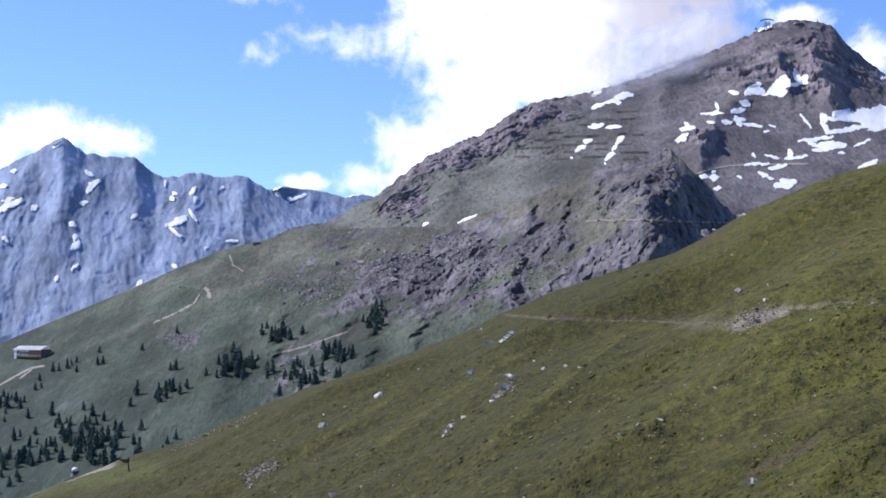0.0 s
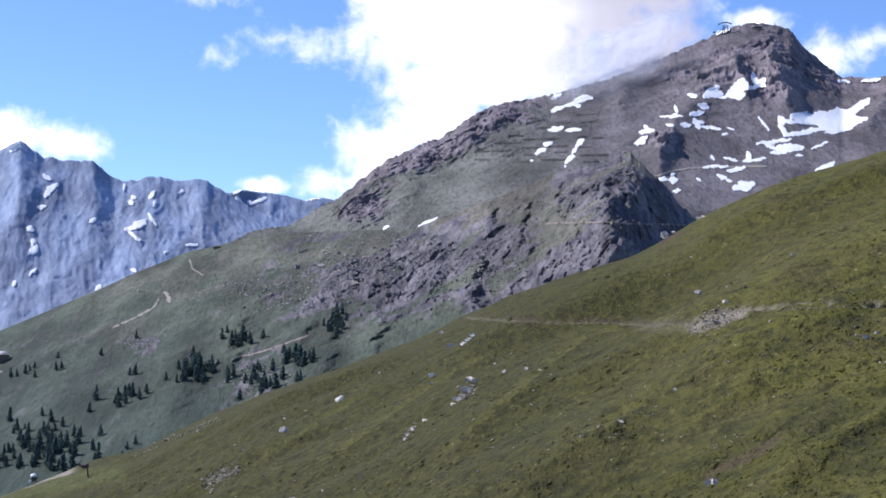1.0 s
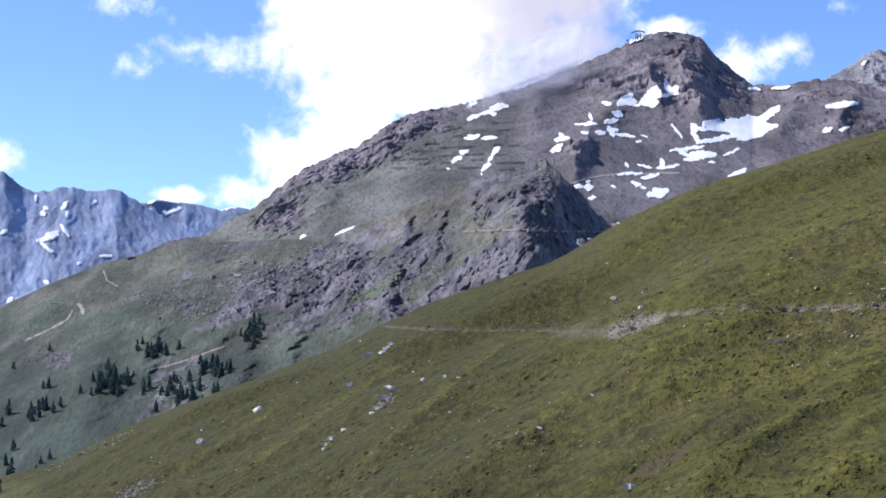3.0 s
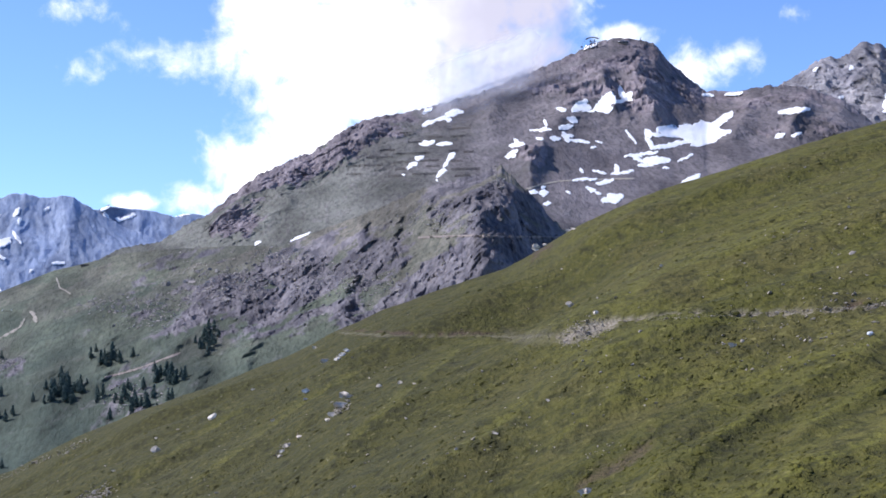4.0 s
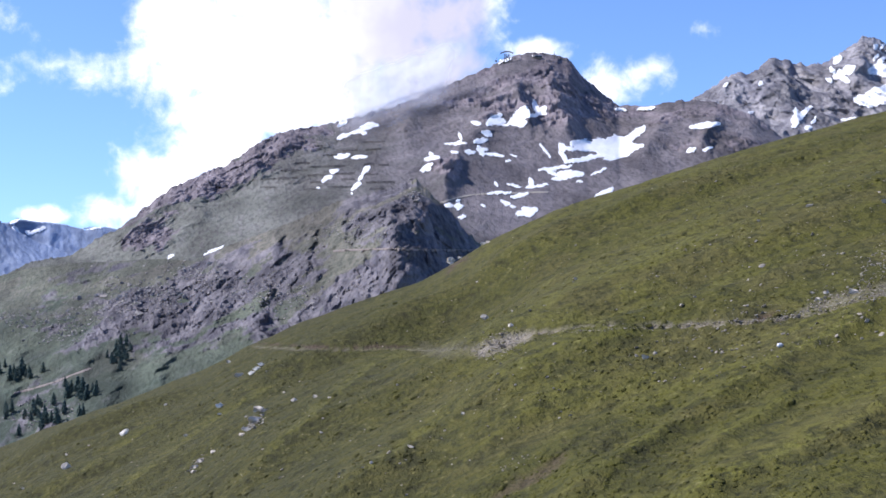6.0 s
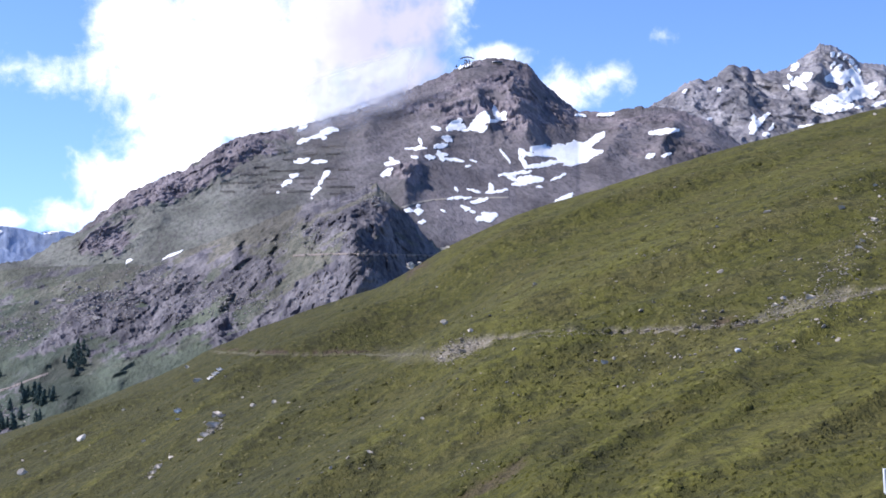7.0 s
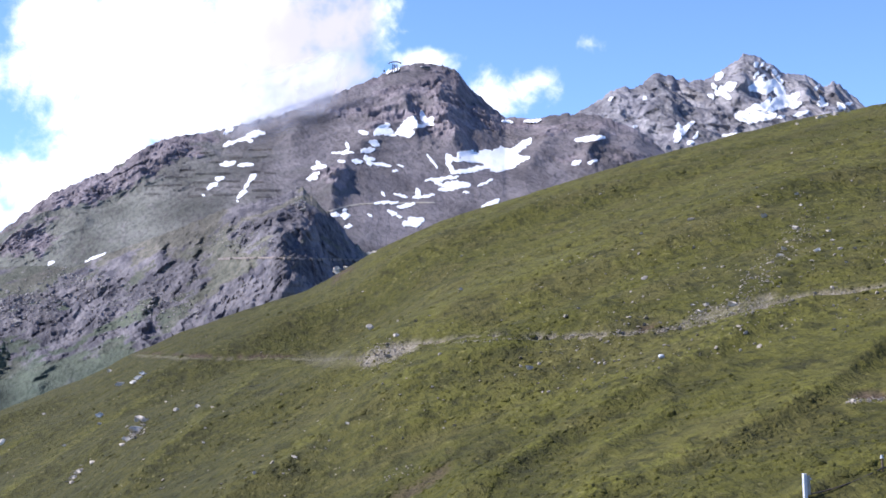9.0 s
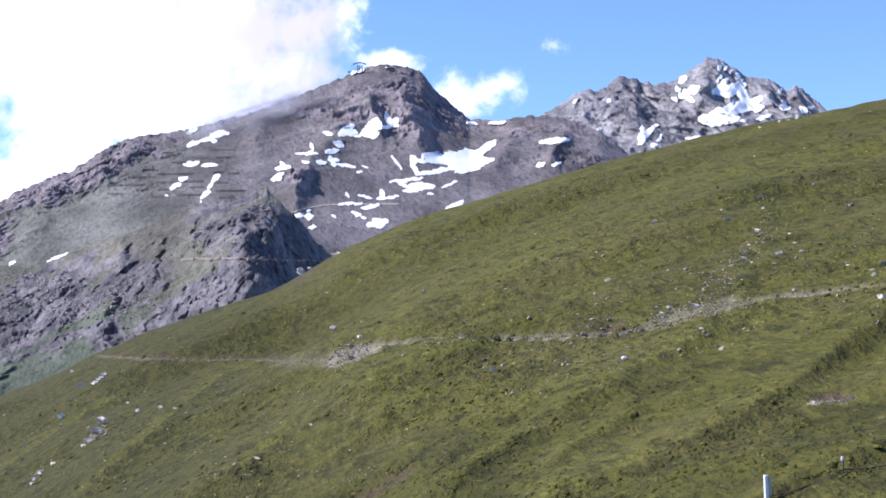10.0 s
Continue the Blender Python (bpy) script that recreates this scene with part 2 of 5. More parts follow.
def hill(b, r):
    """Height of the near ground at bearing b (degrees) and distance r."""
    kb, kr, ke = (np.array(q, float) for q in zip(*HILL_CREST))
    es, rs = curve(b, kb, ke, 0.5), curve(b, kb, kr, 2.0)
    away = ease(np.maximum(-19 - b, b - 37), 0, 14)
    es = es * (1 - away) + away * 0.33 * np.sin(np.radians(b))
    x, y = r * np.sin(np.radians(b)), r * np.cos(np.radians(b))
    t = es + DROP / rs - DROP / np.maximum(r, 1.0)
    over = np.maximum(r - rs, 0.0)
    z = r * t
    # rolls that run down the slope, a hollow by the path, dwarf shrubs
    w = ease(r, 55, 100) * (1 - 0.75 * ease(r, rs * 0.82, rs)) * (1 - away)
    ribs = fbm(x * 0.25 + 40, y, 0 * x, 34.0, 3) * 5.0 + fbm(x * 0.3, y + 90, 0 * x, 13.0, 2) * 1.9
    z = z + w * ribs
    hollow = np.exp(-((x - 36 - (r - 200) * 0.12) / 7.0) ** 2) * ease(r, 120, 190) * (1 - 0.6 * ease(r, 235, 280))
    z = z - 2.2 * hollow
    z = z + ease(r, 30, 60) * (fbm(x * 0.8, y, 0 * x, 7.0, 3, 0.5) * 0.5)
    # behind the crest the ground falls away to the valley
    fall = np.where(over > 0, -0.004 * np.minimum(over, 120) ** 2 - 0.35 * np.maximum(over - 20, 0), 0.0)
    z = z + np.maximum(fall, -340.0) * (1 - 0.9 * away)
    z = np.where(over > 0, np.minimum(z, 1.6 + rs * t + fall), z)
    floor = -330.0 + 0.0 * r
    z = np.where(r > rs + 60, np.maximum(z, floor), z)
    far = ease(r, 600, 1100)
    z = z * (1 - far) + far * (floor + 60 * away)
    # the knoll that the camera stands on
    s = ease(r, 3, 40)
    return 1.6 * s + z * s


def flank(crest, foot, bs, rows, back, bend=1.0, soft=0.25, jag=0.0, wide=0.0):
    """A mountain side between a foot line and a crest line of (bearing, distance, height): arrays b, v, r, z; v is 1 on the crest, over 1 behind it."""
    cb, cr, ch = (np.array(q, float) for q in zip(*crest))
    fb, fr, fh = (np.array(q, float) for q in zip(*foot))
    v = np.concatenate([np.linspace(0, 1, rows), 1 + np.linspace(0, 1, 10)[1:] ** 1.5])
    B, V = np.meshgrid(bs, v, indexing="ij")
    rc, hc = curve(B, cb, cr, 2.0), curve(B, cb, ch, soft)
    rf, hf = curve(B, fb, fr, 2.0), curve(B, fb, fh, 1.0)
    hc = hc + jag * np.where(V < 1, np.minimum(V, 1) ** 26, 1) * (ridged(B * 1.7, 0 * B, 0 * B + 3, 1.0, 4, 0.7) - 0.62)
    f, o = np.minimum(V, 1), np.maximum(V - 1, 0)
    if wide:
        body = np.minimum(curve(B, cb, ch, wide), hc + 25.0)
        hc = body + (hc - body) * ease(f, 0.35, 1.0)
    r = rf + (rc - rf) * f + o * back
    z = hf + (hc - hf) * f ** bend - o * back * 0.9
    return B, V, r, z


def spot(b, r):
    return r * np.sin(np.radians(b)), r * np.cos(np.radians(b))


def sight(rows):
    """(bearing, distance, slope of the sight line) to (bearing, distance, height)."""
    return [(b, d, 1.6 + d * t) for b, d, t in rows]


# front flank with the gorge cliffs and the rocky spur
FRONT_CREST = sight([
    (-27, 2000, -0.08), (-20, 2050, -0.026), (-16.87, 2100, -0.0026), (-14.83, 2120, 0.0131), (-11.8, 2150, 0.036), (-10.42, 2160, 0.0476),
    (-8.48, 2180, 0.0614), (-7.28, 2180, 0.0662), (-5.86, 2150, 0.0725), (-4.53, 2100, 0.0755), (-0.98, 1950, 0.0775), (0.13, 1900, 0.0761),
    (1.47, 1850, 0.0858), (3.7, 1780, 0.0993), (5.92, 1700, 0.1145), (7.46, 1660, 0.12), (8.89, 1640, 0.1281), (9.85, 1610, 0.1115),
    (11.34, 1570, 0.0822), (13.45, 1500, 0.0607), (20, 1450, 0.04)])
FRONT_FOOT = sight([(-27, 1000, -0.25), (-17, 1050, -0.2), (-8, 1050, -0.16), (0, 1080, -0.08), (6, 1150, -0.03), (12, 1200, 0.0), (20, 1200, 0.0)])
# summit massif
MAIN_CREST = sight([
    (-9, 2300, 0.05), (-7.39, 2320, 0.0638), (-5.86, 2350, 0.0768), (-4.53, 2380, 0.0797), (-3.65, 2400, 0.0895), (-2.54, 2420, 0.0994),
    (-0.54, 2470, 0.1269), (1.48, 2520, 0.1406), (2.59, 2550, 0.1542), (3.71, 2580, 0.1639), (4.83, 2610, 0.1668), (6.16, 2650, 0.1711),
    (8.37, 2720, 0.182), (10.34, 2800, 0.1946), (12.08, 2860, 0.2062), (12.66, 2880, 0.2111), (13.5, 2890, 0.2142), (14.3, 2900, 0.213), (15.16, 2890, 0.2092),
    (15.66, 2880, 0.1962), (16.98, 2850, 0.1746), (18.1, 2800, 0.1732), (19.67, 2750, 0.1763), (20.78, 2700, 0.1736), (22.1, 2650, 0.1629),
    (22.75, 2600, 0.1545), (24.03, 2550, 0.136), (28, 2500, 0.11), (36, 2400, 0.1)])
MAIN_FOOT = sight([(-9, 2190, 0.03), (-5, 2130, 0.055), (-1, 1980, 0.06), (2, 1880, 0.065), (5.5, 1760, 0.075), (9, 1700, 0.07), (13, 1650, 0.05), (24, 1600, 0.05), (36, 1600, 0.05)])
WEST_CREST = sight([
    (-30, 4500, 0.06), (-23, 4550, 0.075), (-19.4, 4600, 0.0846), (-16.98, 4600, 0.112), (-15.76, 4600, 0.124), (-14.73, 4600, 0.1355), (-13.99, 4600, 0.1258), (-13.04, 4600, 0.1225),
    (-11.97, 4600, 0.1222), (-11.21, 4600, 0.111), (-10.67, 4600, 0.1093), (-9.7, 4600, 0.1135), (-8.72, 4600, 0.1099), (-7.85, 4600, 0.1121),
    (-6.97, 4600, 0.1026), (-5.86, 4600, 0.0912), (-4.09, 4600, 0.0778), (0, 4600, 0.06)])
WEST_FOOT = sight([(-30, 3500, -0.08), (-17, 3500, -0.06), (0, 3500, 0.0)])
HEAD_CREST = sight([(-9, 4800, 0.095), (-7.85, 4800, 0.1005), (-6.75, 4800, 0.1027), (-6.31, 4800, 0.1047), (-5.43, 4800, 0.1029), (-4.65, 4800, 0.1011),
                    (-3.87, 4800, 0.0973), (-3.21, 4800, 0.0993), (-2.32, 4800, 0.0974), (1, 4800, 0.09)])
HEAD_FOOT = sight([(-9, 4500, 0.05), (1, 4500, 0.05)])
EAST_CREST = sight([
    (16.5, 3800, 0.15), (18.54, 3800, 0.1665), (19.67, 3820, 0.1743), (20.8, 3850, 0.1855), (21.49, 3880, 0.1929), (22.15, 3900, 0.1904), (23.06, 3920, 0.2018), (24.15, 3940, 0.1947),
    (24.92, 3960, 0.1939), (25.48, 3980, 0.2001), (26.4, 4000, 0.2095), (26.8, 4000, 0.2098), (27.34, 4000, 0.2051), (27.86, 4000, 0.1956), (28.72, 4000, 0.1938),
    (29.34, 4000, 0.1853), (29.77, 4000, 0.1879), (30.58, 4000, 0.1742), (31.6, 4000, 0.1615), (33.64, 4000, 0.1532), (40, 3900, 0.14)])
EAST_FOOT = sight([(16.5, 3000, 0.13), (24, 2950, 0.11), (40, 2900, 0.08)])


def blocks(x, y, z, size):
    """A value of its own for each of many irregular blocks, 0 to 1."""
    x, y, z = x / size, y / size, z / size
    i, j, k = (np.floor(q).astype(int) for q in (x, y, z))
    best, value = np.full(x.shape, 9.0), np.zeros(x.shape)
    for a in (-1, 0, 1):
        for b in (-1, 0, 1):
            for c in (-1, 0, 1):
                h = _perm[_perm[_perm[(i + a) & 255] + ((j + b) & 255)] + ((k + c) & 255)]
                g = _grad[h] * 0.5
                d = (i + a + 0.5 + g[..., 0] - x) ** 2 + (j + b + 0.5 + g[..., 1] - y) ** 2 + (k + c + 0.5 + g[..., 2] - z) ** 2
                near = d < best
                best, value = np.where(near, d, best), np.where(near, h / 255.0, value)
    return value


def craggy(B, V, r, z, rock, amp, size, hold=0.35, tall=0.8, small=0.85, block=0.0):
    """Break the surface into ribs and blocks where rock shows; less on the crest, to hold its line."""
    x, y = spot(B, r)
    keep = 1 - (1 - hold) * ease(V, 0.8, 0.98) * (V < 1.02)
    wx, wz = 0.5 * size * fbm(x, y, z, size * 0.9, 3), 0.5 * size * fbm(x + 500, y, z, size * 0.9, 3)
    n = ridged(x + wx, y * 0.8, z * tall + wz, size, 3, 0.5) - 0.62
    m = ridged(x + wx, y, z * tall + wz, size * 0.27, 4, 0.7) - 0.6
    q = 0.0
    if block:
        q = block * (blocks(x + 0.3 * wx, y * 0.5, z * 0.7 + 0.3 * wz, size * 0.55) + 0.6 * blocks(x, y * 0.5, z * 0.8, size * 0.22) - 0.8)
    push = amp * (rock * 1.0 + 0.08) * keep
    return r - push * (n * 1.1 + m * small + q), z + push * (n * 0.5 + m * 0.4 * small + q * 0.2)


# ribs of the gorge, gentle to the left and sheer to the right: height, left and right width, then bearing and sight slope, low end first
FRONT_RIBS = [(30, 1.3, 0.6, -3.3, -0.03, -3.1, 0.005, -2.8, 0.032), (20, 0.8, 0.4, -4.2, 0.0, -3.6, 0.028), (22, 0.9, 0.35, -1.2, -0.005, -0.9, 0.03), (20, 0.8, 0.35, -6.9, -0.01, -6.2, 0.02), (20, 1.0, 0.8, -8.7, -0.04, -8.9, -0.004),
              (20, 0.6, 0.22, 6.7, 0.04, 6.8, 0.082), (42, 1.1, 0.5, 8.1, 0.03, 8.25, 0.1), (16, 0.5, 0.2, 3.3, 0.07, 3.5, 0.1), (16, 0.5, 0.2, 4.5, 0.07, 4.6, 0.1), (26, 0.8, 0.4, 1.0, 0.03, 1.3, 0.072), (16, 0.5, 0.25, -2.1, 0.04, -1.9, 0.063),
              (15, 0.4, 0.2, 6.1, 0.08, 5.9, 0.108), (11, 0.7, 0.4, -5.2, -0.035, -4.9, -0.004), (20, 0.6, 0.3, 2.6, 0.025, 2.9, 0.06), (18, 0.5, 0.25, 5.3, 0.04, 5.4, 0.07), (14, 0.5, 0.25, 9.3, 0.07, 9.2, 0.11)]


def front_relief(bs, rows=250):
    B, V, r, z = flank(FRONT_CREST, FRONT_FOOT, bs, rows, 420, 1.0, 0.12)
    z = z + 13.0 * ease(B, 2.0, 7.0) * np.where(V < 1, V ** 20, 1) * (ridged(B * 1.9, 0 * B, 0 * B + 8, 1.0, 4, 0.65) - 0.6)
    x, y = spot(B, r)
    T = (z - 1.6) / r
    rock = 1.0 * blob(B, T, -1.5, 0.045, 4.2, 0.028) + 0.9 * blob(B, T, 4.5, 0.05, 5.0, 0.05) + 0.9 * blob(B, T, 8.5, 0.09, 2.6, 0.05) + 1.5 * blob(B, T, 8.8, 0.126, 1.1, 0.02)
    rock = rock + 0.55 * blob(B, T, -10.2, 0.0, 1.0, 0.008) + 0.5 * blob(B, T, -5.6, -0.02, 2.4, 0.03)
    rock = rock * (1 - 0.8 * blob(B, T, 3.5, 0.105, 2.5, 0.008))
    broken = fbm(x, y, z, 85.0, 5, 0.65)
    rock = np.clip(rock * (0.75 + 1.1 * broken) + 0.25 * (rock > 0.3) * broken, 0, 1)
    bw, tw = B + 0.5 * fbm(x, y, z, 60.0, 4, 0.6), T + 0.01 * fbm(x + 300, y, z, 50.0, 4, 0.6)
    for high, left, right, *line in FRONT_RIBS:
        u = bw - np.interp(tw, line[1::2], line[::2])
        side = np.where(u < 0, np.exp(-(u / left) ** 2), np.exp(-(u / right) ** 2))
        r = r - high * side * ease(tw, line[1] - 0.02, line[1] + 0.006) * (1 - ease(tw, line[-1] - 0.012, line[-1] + 0.004)) * (V < 1)
    nose = np.where(B < 8.1, ease(B, 5.0, 8.1), 1 - ease(B, 8.1, 11.0))
    r = r - 75 * nose * (1 - ease(T, 0.10, 0.128)) * (V < 1)
    r, z = craggy(B, V, r, z, rock, 8.5, 38.0, 0.35, 0.8, 0.7, 0.8)
    depth = np.degrees(np.arctan(np.interp(B[:, 0], *zip(*[(b, (h - 1.6) / d) for b, d, h in FRONT_CREST]))))[:, None] - np.degrees(np.arctan(T))
    dry = (0.45 * ease(B, -9.0, -5.0) + 0.55 * ease(B, -1.0, 3.0)) * (1 - ease(B, 7.5, 9.0)) * (1 - ease(depth + 0.5 * broken, 0.25, 0.95))
    dry = np.clip(dry + 0.75 * ease(B + 2.0 * broken, 0.5, 3.0) * ease(T, 0.03, 0.06) + 0.45 * (fbm(x + 900, y, z, 160.0, 4, 0.6) > 0.12) * (B > -14) * (T > 0.0), 0, 1)
    swell = 7.0 * fbm(x, y, 0 * x, 150.0, 3) + 3.0 * (ridged(x, y * 0.6, 0 * x, 70.0, 3) - 0.6)
    return B, V, r, z + swell * (1 - ease(V, 0.85, 0.97)), rock, dry


MAIN_RIBS = [(0.6, 36, 13.4, 0.213, 12.6, 0.19, 11.7, 0.166, 11.2, 0.155), (0.5, 40, 14.2, 0.212, 14.4, 0.185, 14.9, 0.16), (0.3, 40, 13.1, 0.185, 13.4, 0.168), (0.4, 26, 10.7, 0.147, 10.2, 0.132, 10.0, 0.118),
             (0.5, 35, 2.4, 0.152, 1.3, 0.135, 0.2, 0.118), (0.4, 30, -0.5, 0.122, -1.6, 0.105, -2.2, 0.09), (0.35, 25, 4.2, 0.164, 3.6, 0.15, 2.6, 0.137), (0.5, 40, 19.0, 0.174, 18.6, 0.16, 18.0, 0.145), (0.4, 40, 21.0, 0.17, 20.6, 0.158, 20.2, 0.145),
             (0.5, 30, 9.0, 0.185, 8.5, 0.165), (0.3, 22, 0.6, 0.105, -0.4, 0.094, -1.2, 0.085)]


def main_relief(bs, rows=240):
    B, V, r, z = flank(MAIN_CREST, MAIN_FOOT, bs, rows, 500, 1.1, 0.15, 9.0, 5.0)
    x, y = spot(B, r)
    T = (z - 1.6) / r
    rock = 0.95 * blob(B, T, 14.2, 0.2, 2.6, 0.035) + 0.6 * blob(B, T, 16.5, 0.172, 4.5, 0.012)
    rock = rock + 0.55 * blob(B, T, 1.2, 0.135, 3.6, 0.016) + 0.7 * blob(B, T, -1.8, 0.093, 1.5, 0.016) + 0.9 * blob(B, T, 10.1, 0.135, 0.8, 0.012)
    rock = rock + 0.6 * blob(B, T, 21.0, 0.155, 3.0, 0.02) + 0.3 * blob(B, T, 8.0, 0.18, 5.0, 0.02)
    broken = fbm(x, y, z, 120.0, 5, 0.65)
    under = np.degrees(np.arctan(np.interp(B[:, 0], *zip(*[(b, (h - 1.6) / d) for b, d, h in MAIN_CREST]))))[:, None] - np.degrees(np.arctan(T))
    cliff = ease(B, -3.2, -1.5) * (1 - ease(B, 4.6, 6.2)) * (1 - ease(under + 0.8 * broken, 0.75, 1.2))
    rock = rock + 0.9 * cliff
    r = r - 30 * cliff * (ridged(x + 0.7 * z, 0.3 * y, 0.35 * z, 120.0, 4, 0.6) - 0.6)
    rock = np.clip(rock * (0.85 + 1.0 * broken) + 0.3 * (rock > 0.2) * broken, 0, 1)
    rock = rock * (1 - 0.9 * blob(B, T, 16.3, 0.147, 1.8, 0.012)) * (1 - 0.8 * blob(B, T, 13.1, 0.17, 0.8, 0.009))
    # ribs that stand out of the face: width, height, then bearing and sight slope along the crest
    for wide, high, *line in MAIN_RIBS:
        d, _ = near_line(B + 0.25 * fbm(x, y, z, 90.0, 3), T * 57.3, [(b, t * 57.3) for b, t in zip(line[::2], line[1::2])])
        r = r - high * np.exp(-(d / wide) ** 1.5) * (1 - ease(V, 0.82, 0.98))
    r = r - 24 * blob(B, T, 10.1, 0.132, 0.6, 0.012) 
    r, z = craggy(B, V, r, z, rock, 22.0, 70.0, 0.4, 0.5, 0.6, 0.6)
    return B, V, r, z + 5.0 * fbm(x, y, 0 * x, 130.0, 5) * (V < 0.95), rock


def range_relief(crest, foot, bs, rows, amp, size, lean, jag=26.0, stand=0.42, gain=0.52, wander=0.55):
    """A rocky range: leaning ribs and gullies that branch down the face, cut finer and finer."""
    B, V, r, z = flank(crest, foot, bs, rows, 300, 1.0, 0.08, jag, 2.5)
    x, y = spot(B, r)
    rock = np.clip(0.85 + 0.5 * fbm(x, y, z, 300.0, 3), 0, 1)
    hold = 1 - 0.7 * ease(V, 0.9, 1.0)
    sx = x + lean * z + wander * size * fbm(x, y, z, size * 1.3, 3)
    n = ridged(sx, 0.25 * y, stand * z, size, 5, gain) - 0.62
    side = (sx / (1.7 * size) + 0.3 * fbm(x, y, z, size * 2.0, 2)) % 1.0
    planes = np.where(side < 0.7, side / 0.7, (1 - side) / 0.3) - 0.5
    r = r - amp * hold * (1.5 * n + 0.55 * planes)
    r, z = craggy(B, V, r, z, rock, 0.13 * amp, 0.45 * size, 0.4, 0.35, 0.7)
    return B, V, r, z, rock


FINE = np.concatenate([np.linspace(-180, -22, 60)[:-1], np.linspace(-22, -18, 24)[:-1], np.linspace(-18, 34, 900), np.linspace(34, 38, 24)[1:], np.linspace(38, 180, 60)[1:-1]])
RANGE = np.concatenate([np.linspace(0.0, 40, 16)[:-1], 1 / np.linspace(1 / 40, 1 / 105, 190), np.linspace(105, 300, 290)[1:], np.linspace(300, 420, 50)[1:], np.geomspace(420, 4950, 50)[1:]])
# terrain ends


def sheet(name, x, y, z, mat, attrs=(), ring=False):
    """A mesh from a grid of places."""
    n, m = x.shape
    me = bpy.data.meshes.new(name)
    i = np.arange(n * m).reshape(n, m)
    if ring:
        i = np.vstack([i, i[:1]])
    q = np.stack([i[:-1, :-1], i[1:, :-1], i[1:, 1:], i[:-1, 1:]], -1).reshape(-1, 4)[:, ::-1]
    me.vertices.add(n * m)
    me.vertices.foreach_set("co", np.stack([x, y, z], -1).astype(np.float32).ravel())
    me.loops.add(q.size)
    me.loops.foreach_set("vertex_index", q.astype(np.int32).ravel())
    me.polygons.add(len(q))
    me.polygons.foreach_set("loop_start", np.arange(0, q.size, 4, dtype=np.int32))
    me.polygons.foreach_set("use_smooth", np.ones(len(q), bool))
    for key, values in attrs:
        me.attributes.new(key, "FLOAT", "POINT").data.foreach_set("value", np.asarray(values, np.float32).ravel())
    me.update()
    me.validate()
    me.materials.append(mat)
    return new(name, me)


class Relief:
    """A built surface that can be asked where the sight line at a bearing and height (degrees) from the viewpoint meets it."""

    def __init__(self, b, r, z):
        self.b, self.r, self.z = b, r, z
        self.t = np.maximum.accumulate(np.degrees(np.arctan2(z - 1.6, r)), axis=1)

    def at(self, b, h):
        b, h = np.broadcast_arrays(np.asarray(b, float), np.asarray(h, float))
        shape, b, h = b.shape, b.ravel(), h.ravel()
        i = np.clip(np.searchsorted(self.b, b) - 1, 0, len(self.b) - 2)
        w = (b - self.b[i]) / (self.b[i + 1] - self.b[i])
        rows = []
        for col in (i, i + 1):
            t = self.t[col]
            j = np.clip((t < h[:, None]).sum(1), 1, t.shape[1] - 1)
            n = np.arange(len(b))
            f = np.clip((h - t[n, j - 1]) / np.maximum(t[n, j] - t[n, j - 1], 1e-6), 0, 1)
            rows.append(self.r[col, j - 1] + f * (self.r[col, j] - self.r[col, j - 1]))
        r = rows[0] * (1 - w) + rows[1] * w
        x, y = spot(b, r)
        return np.stack([x, y, 1.6 + r * np.tan(np.radians(h))], -1).reshape(*shape, 3)


# ---------- near hillside with its footpath ----------
B, R = np.meshgrid(FINE, RANGE, indexing="ij")
X, Y = spot(B, R)
Z = hill(B, R)
_far = (RANGE > 41) & (RANGE < 430)
BARE = Relief(FINE, R[:, _far], Z[:, _far])
# footpath and farm track by bearing and height
PATH = [(2.13, 1.0), (3.9, 0.86), (5.66, 0.79), (6.97, 0.68), (8.5, 0.61), (9.79, 0.68), (11.08, 0.68), (11.94, 0.93), (13.42, 1.21), (14.33, 1.21), (16.1, 1.3), (17.43, 1.32),
        (19.65, 1.37), (21.63, 1.39), (22.94, 1.47), (24.26, 1.59), (25.56, 1.88), (26.65, 2.28), (27.73, 2.57), (29.22, 2.74), (30.9, 2.85), (33.36, 2.95)]
TRACK = [(-16.36, -5.96), (-15.55, -5.63), (-14.53, -5.24), (-13.5, -4.93), (-12.35, -4.65)]


def walked(rows, surface, steps=6):
    """A finely divided line over the ground through sight points."""
    b, h = np.array(rows).T
    i = np.linspace(0, len(b) - 1, (len(b) - 1) * steps + 1)
    return surface.at(np.interp(i, np.arange(len(b)), b), np.interp(i, np.arange(len(b)), h))


path_line, track_line = walked(PATH, BARE), walked(TRACK, BARE)
ANGLE_H = np.degrees(np.arctan2(Z - 1.6, R))
_in = (R > 45) & (R < 420) & (B > -19) & (B < 36)


def band(rows, low, high, wob=0.1):
    """How much a place lies in a band about a line of sight points: 1 inside, 0 past the edge (degrees)."""
    b, h = np.array(rows).T
    mid = np.interp(B, b, h)
    off = np.abs(ANGLE_H - mid) + wob * fbm(X, Y, 0 * X, 3.0, 3)
    fade = min(0.6, 0.3 * (b.max() - b.min()))
    inside = ease(B, b.min(), b.min() + fade) * (1 - ease(B, b.max() - fade, b.max())) * _in
    return inside * (1 - ease(off, low, high))


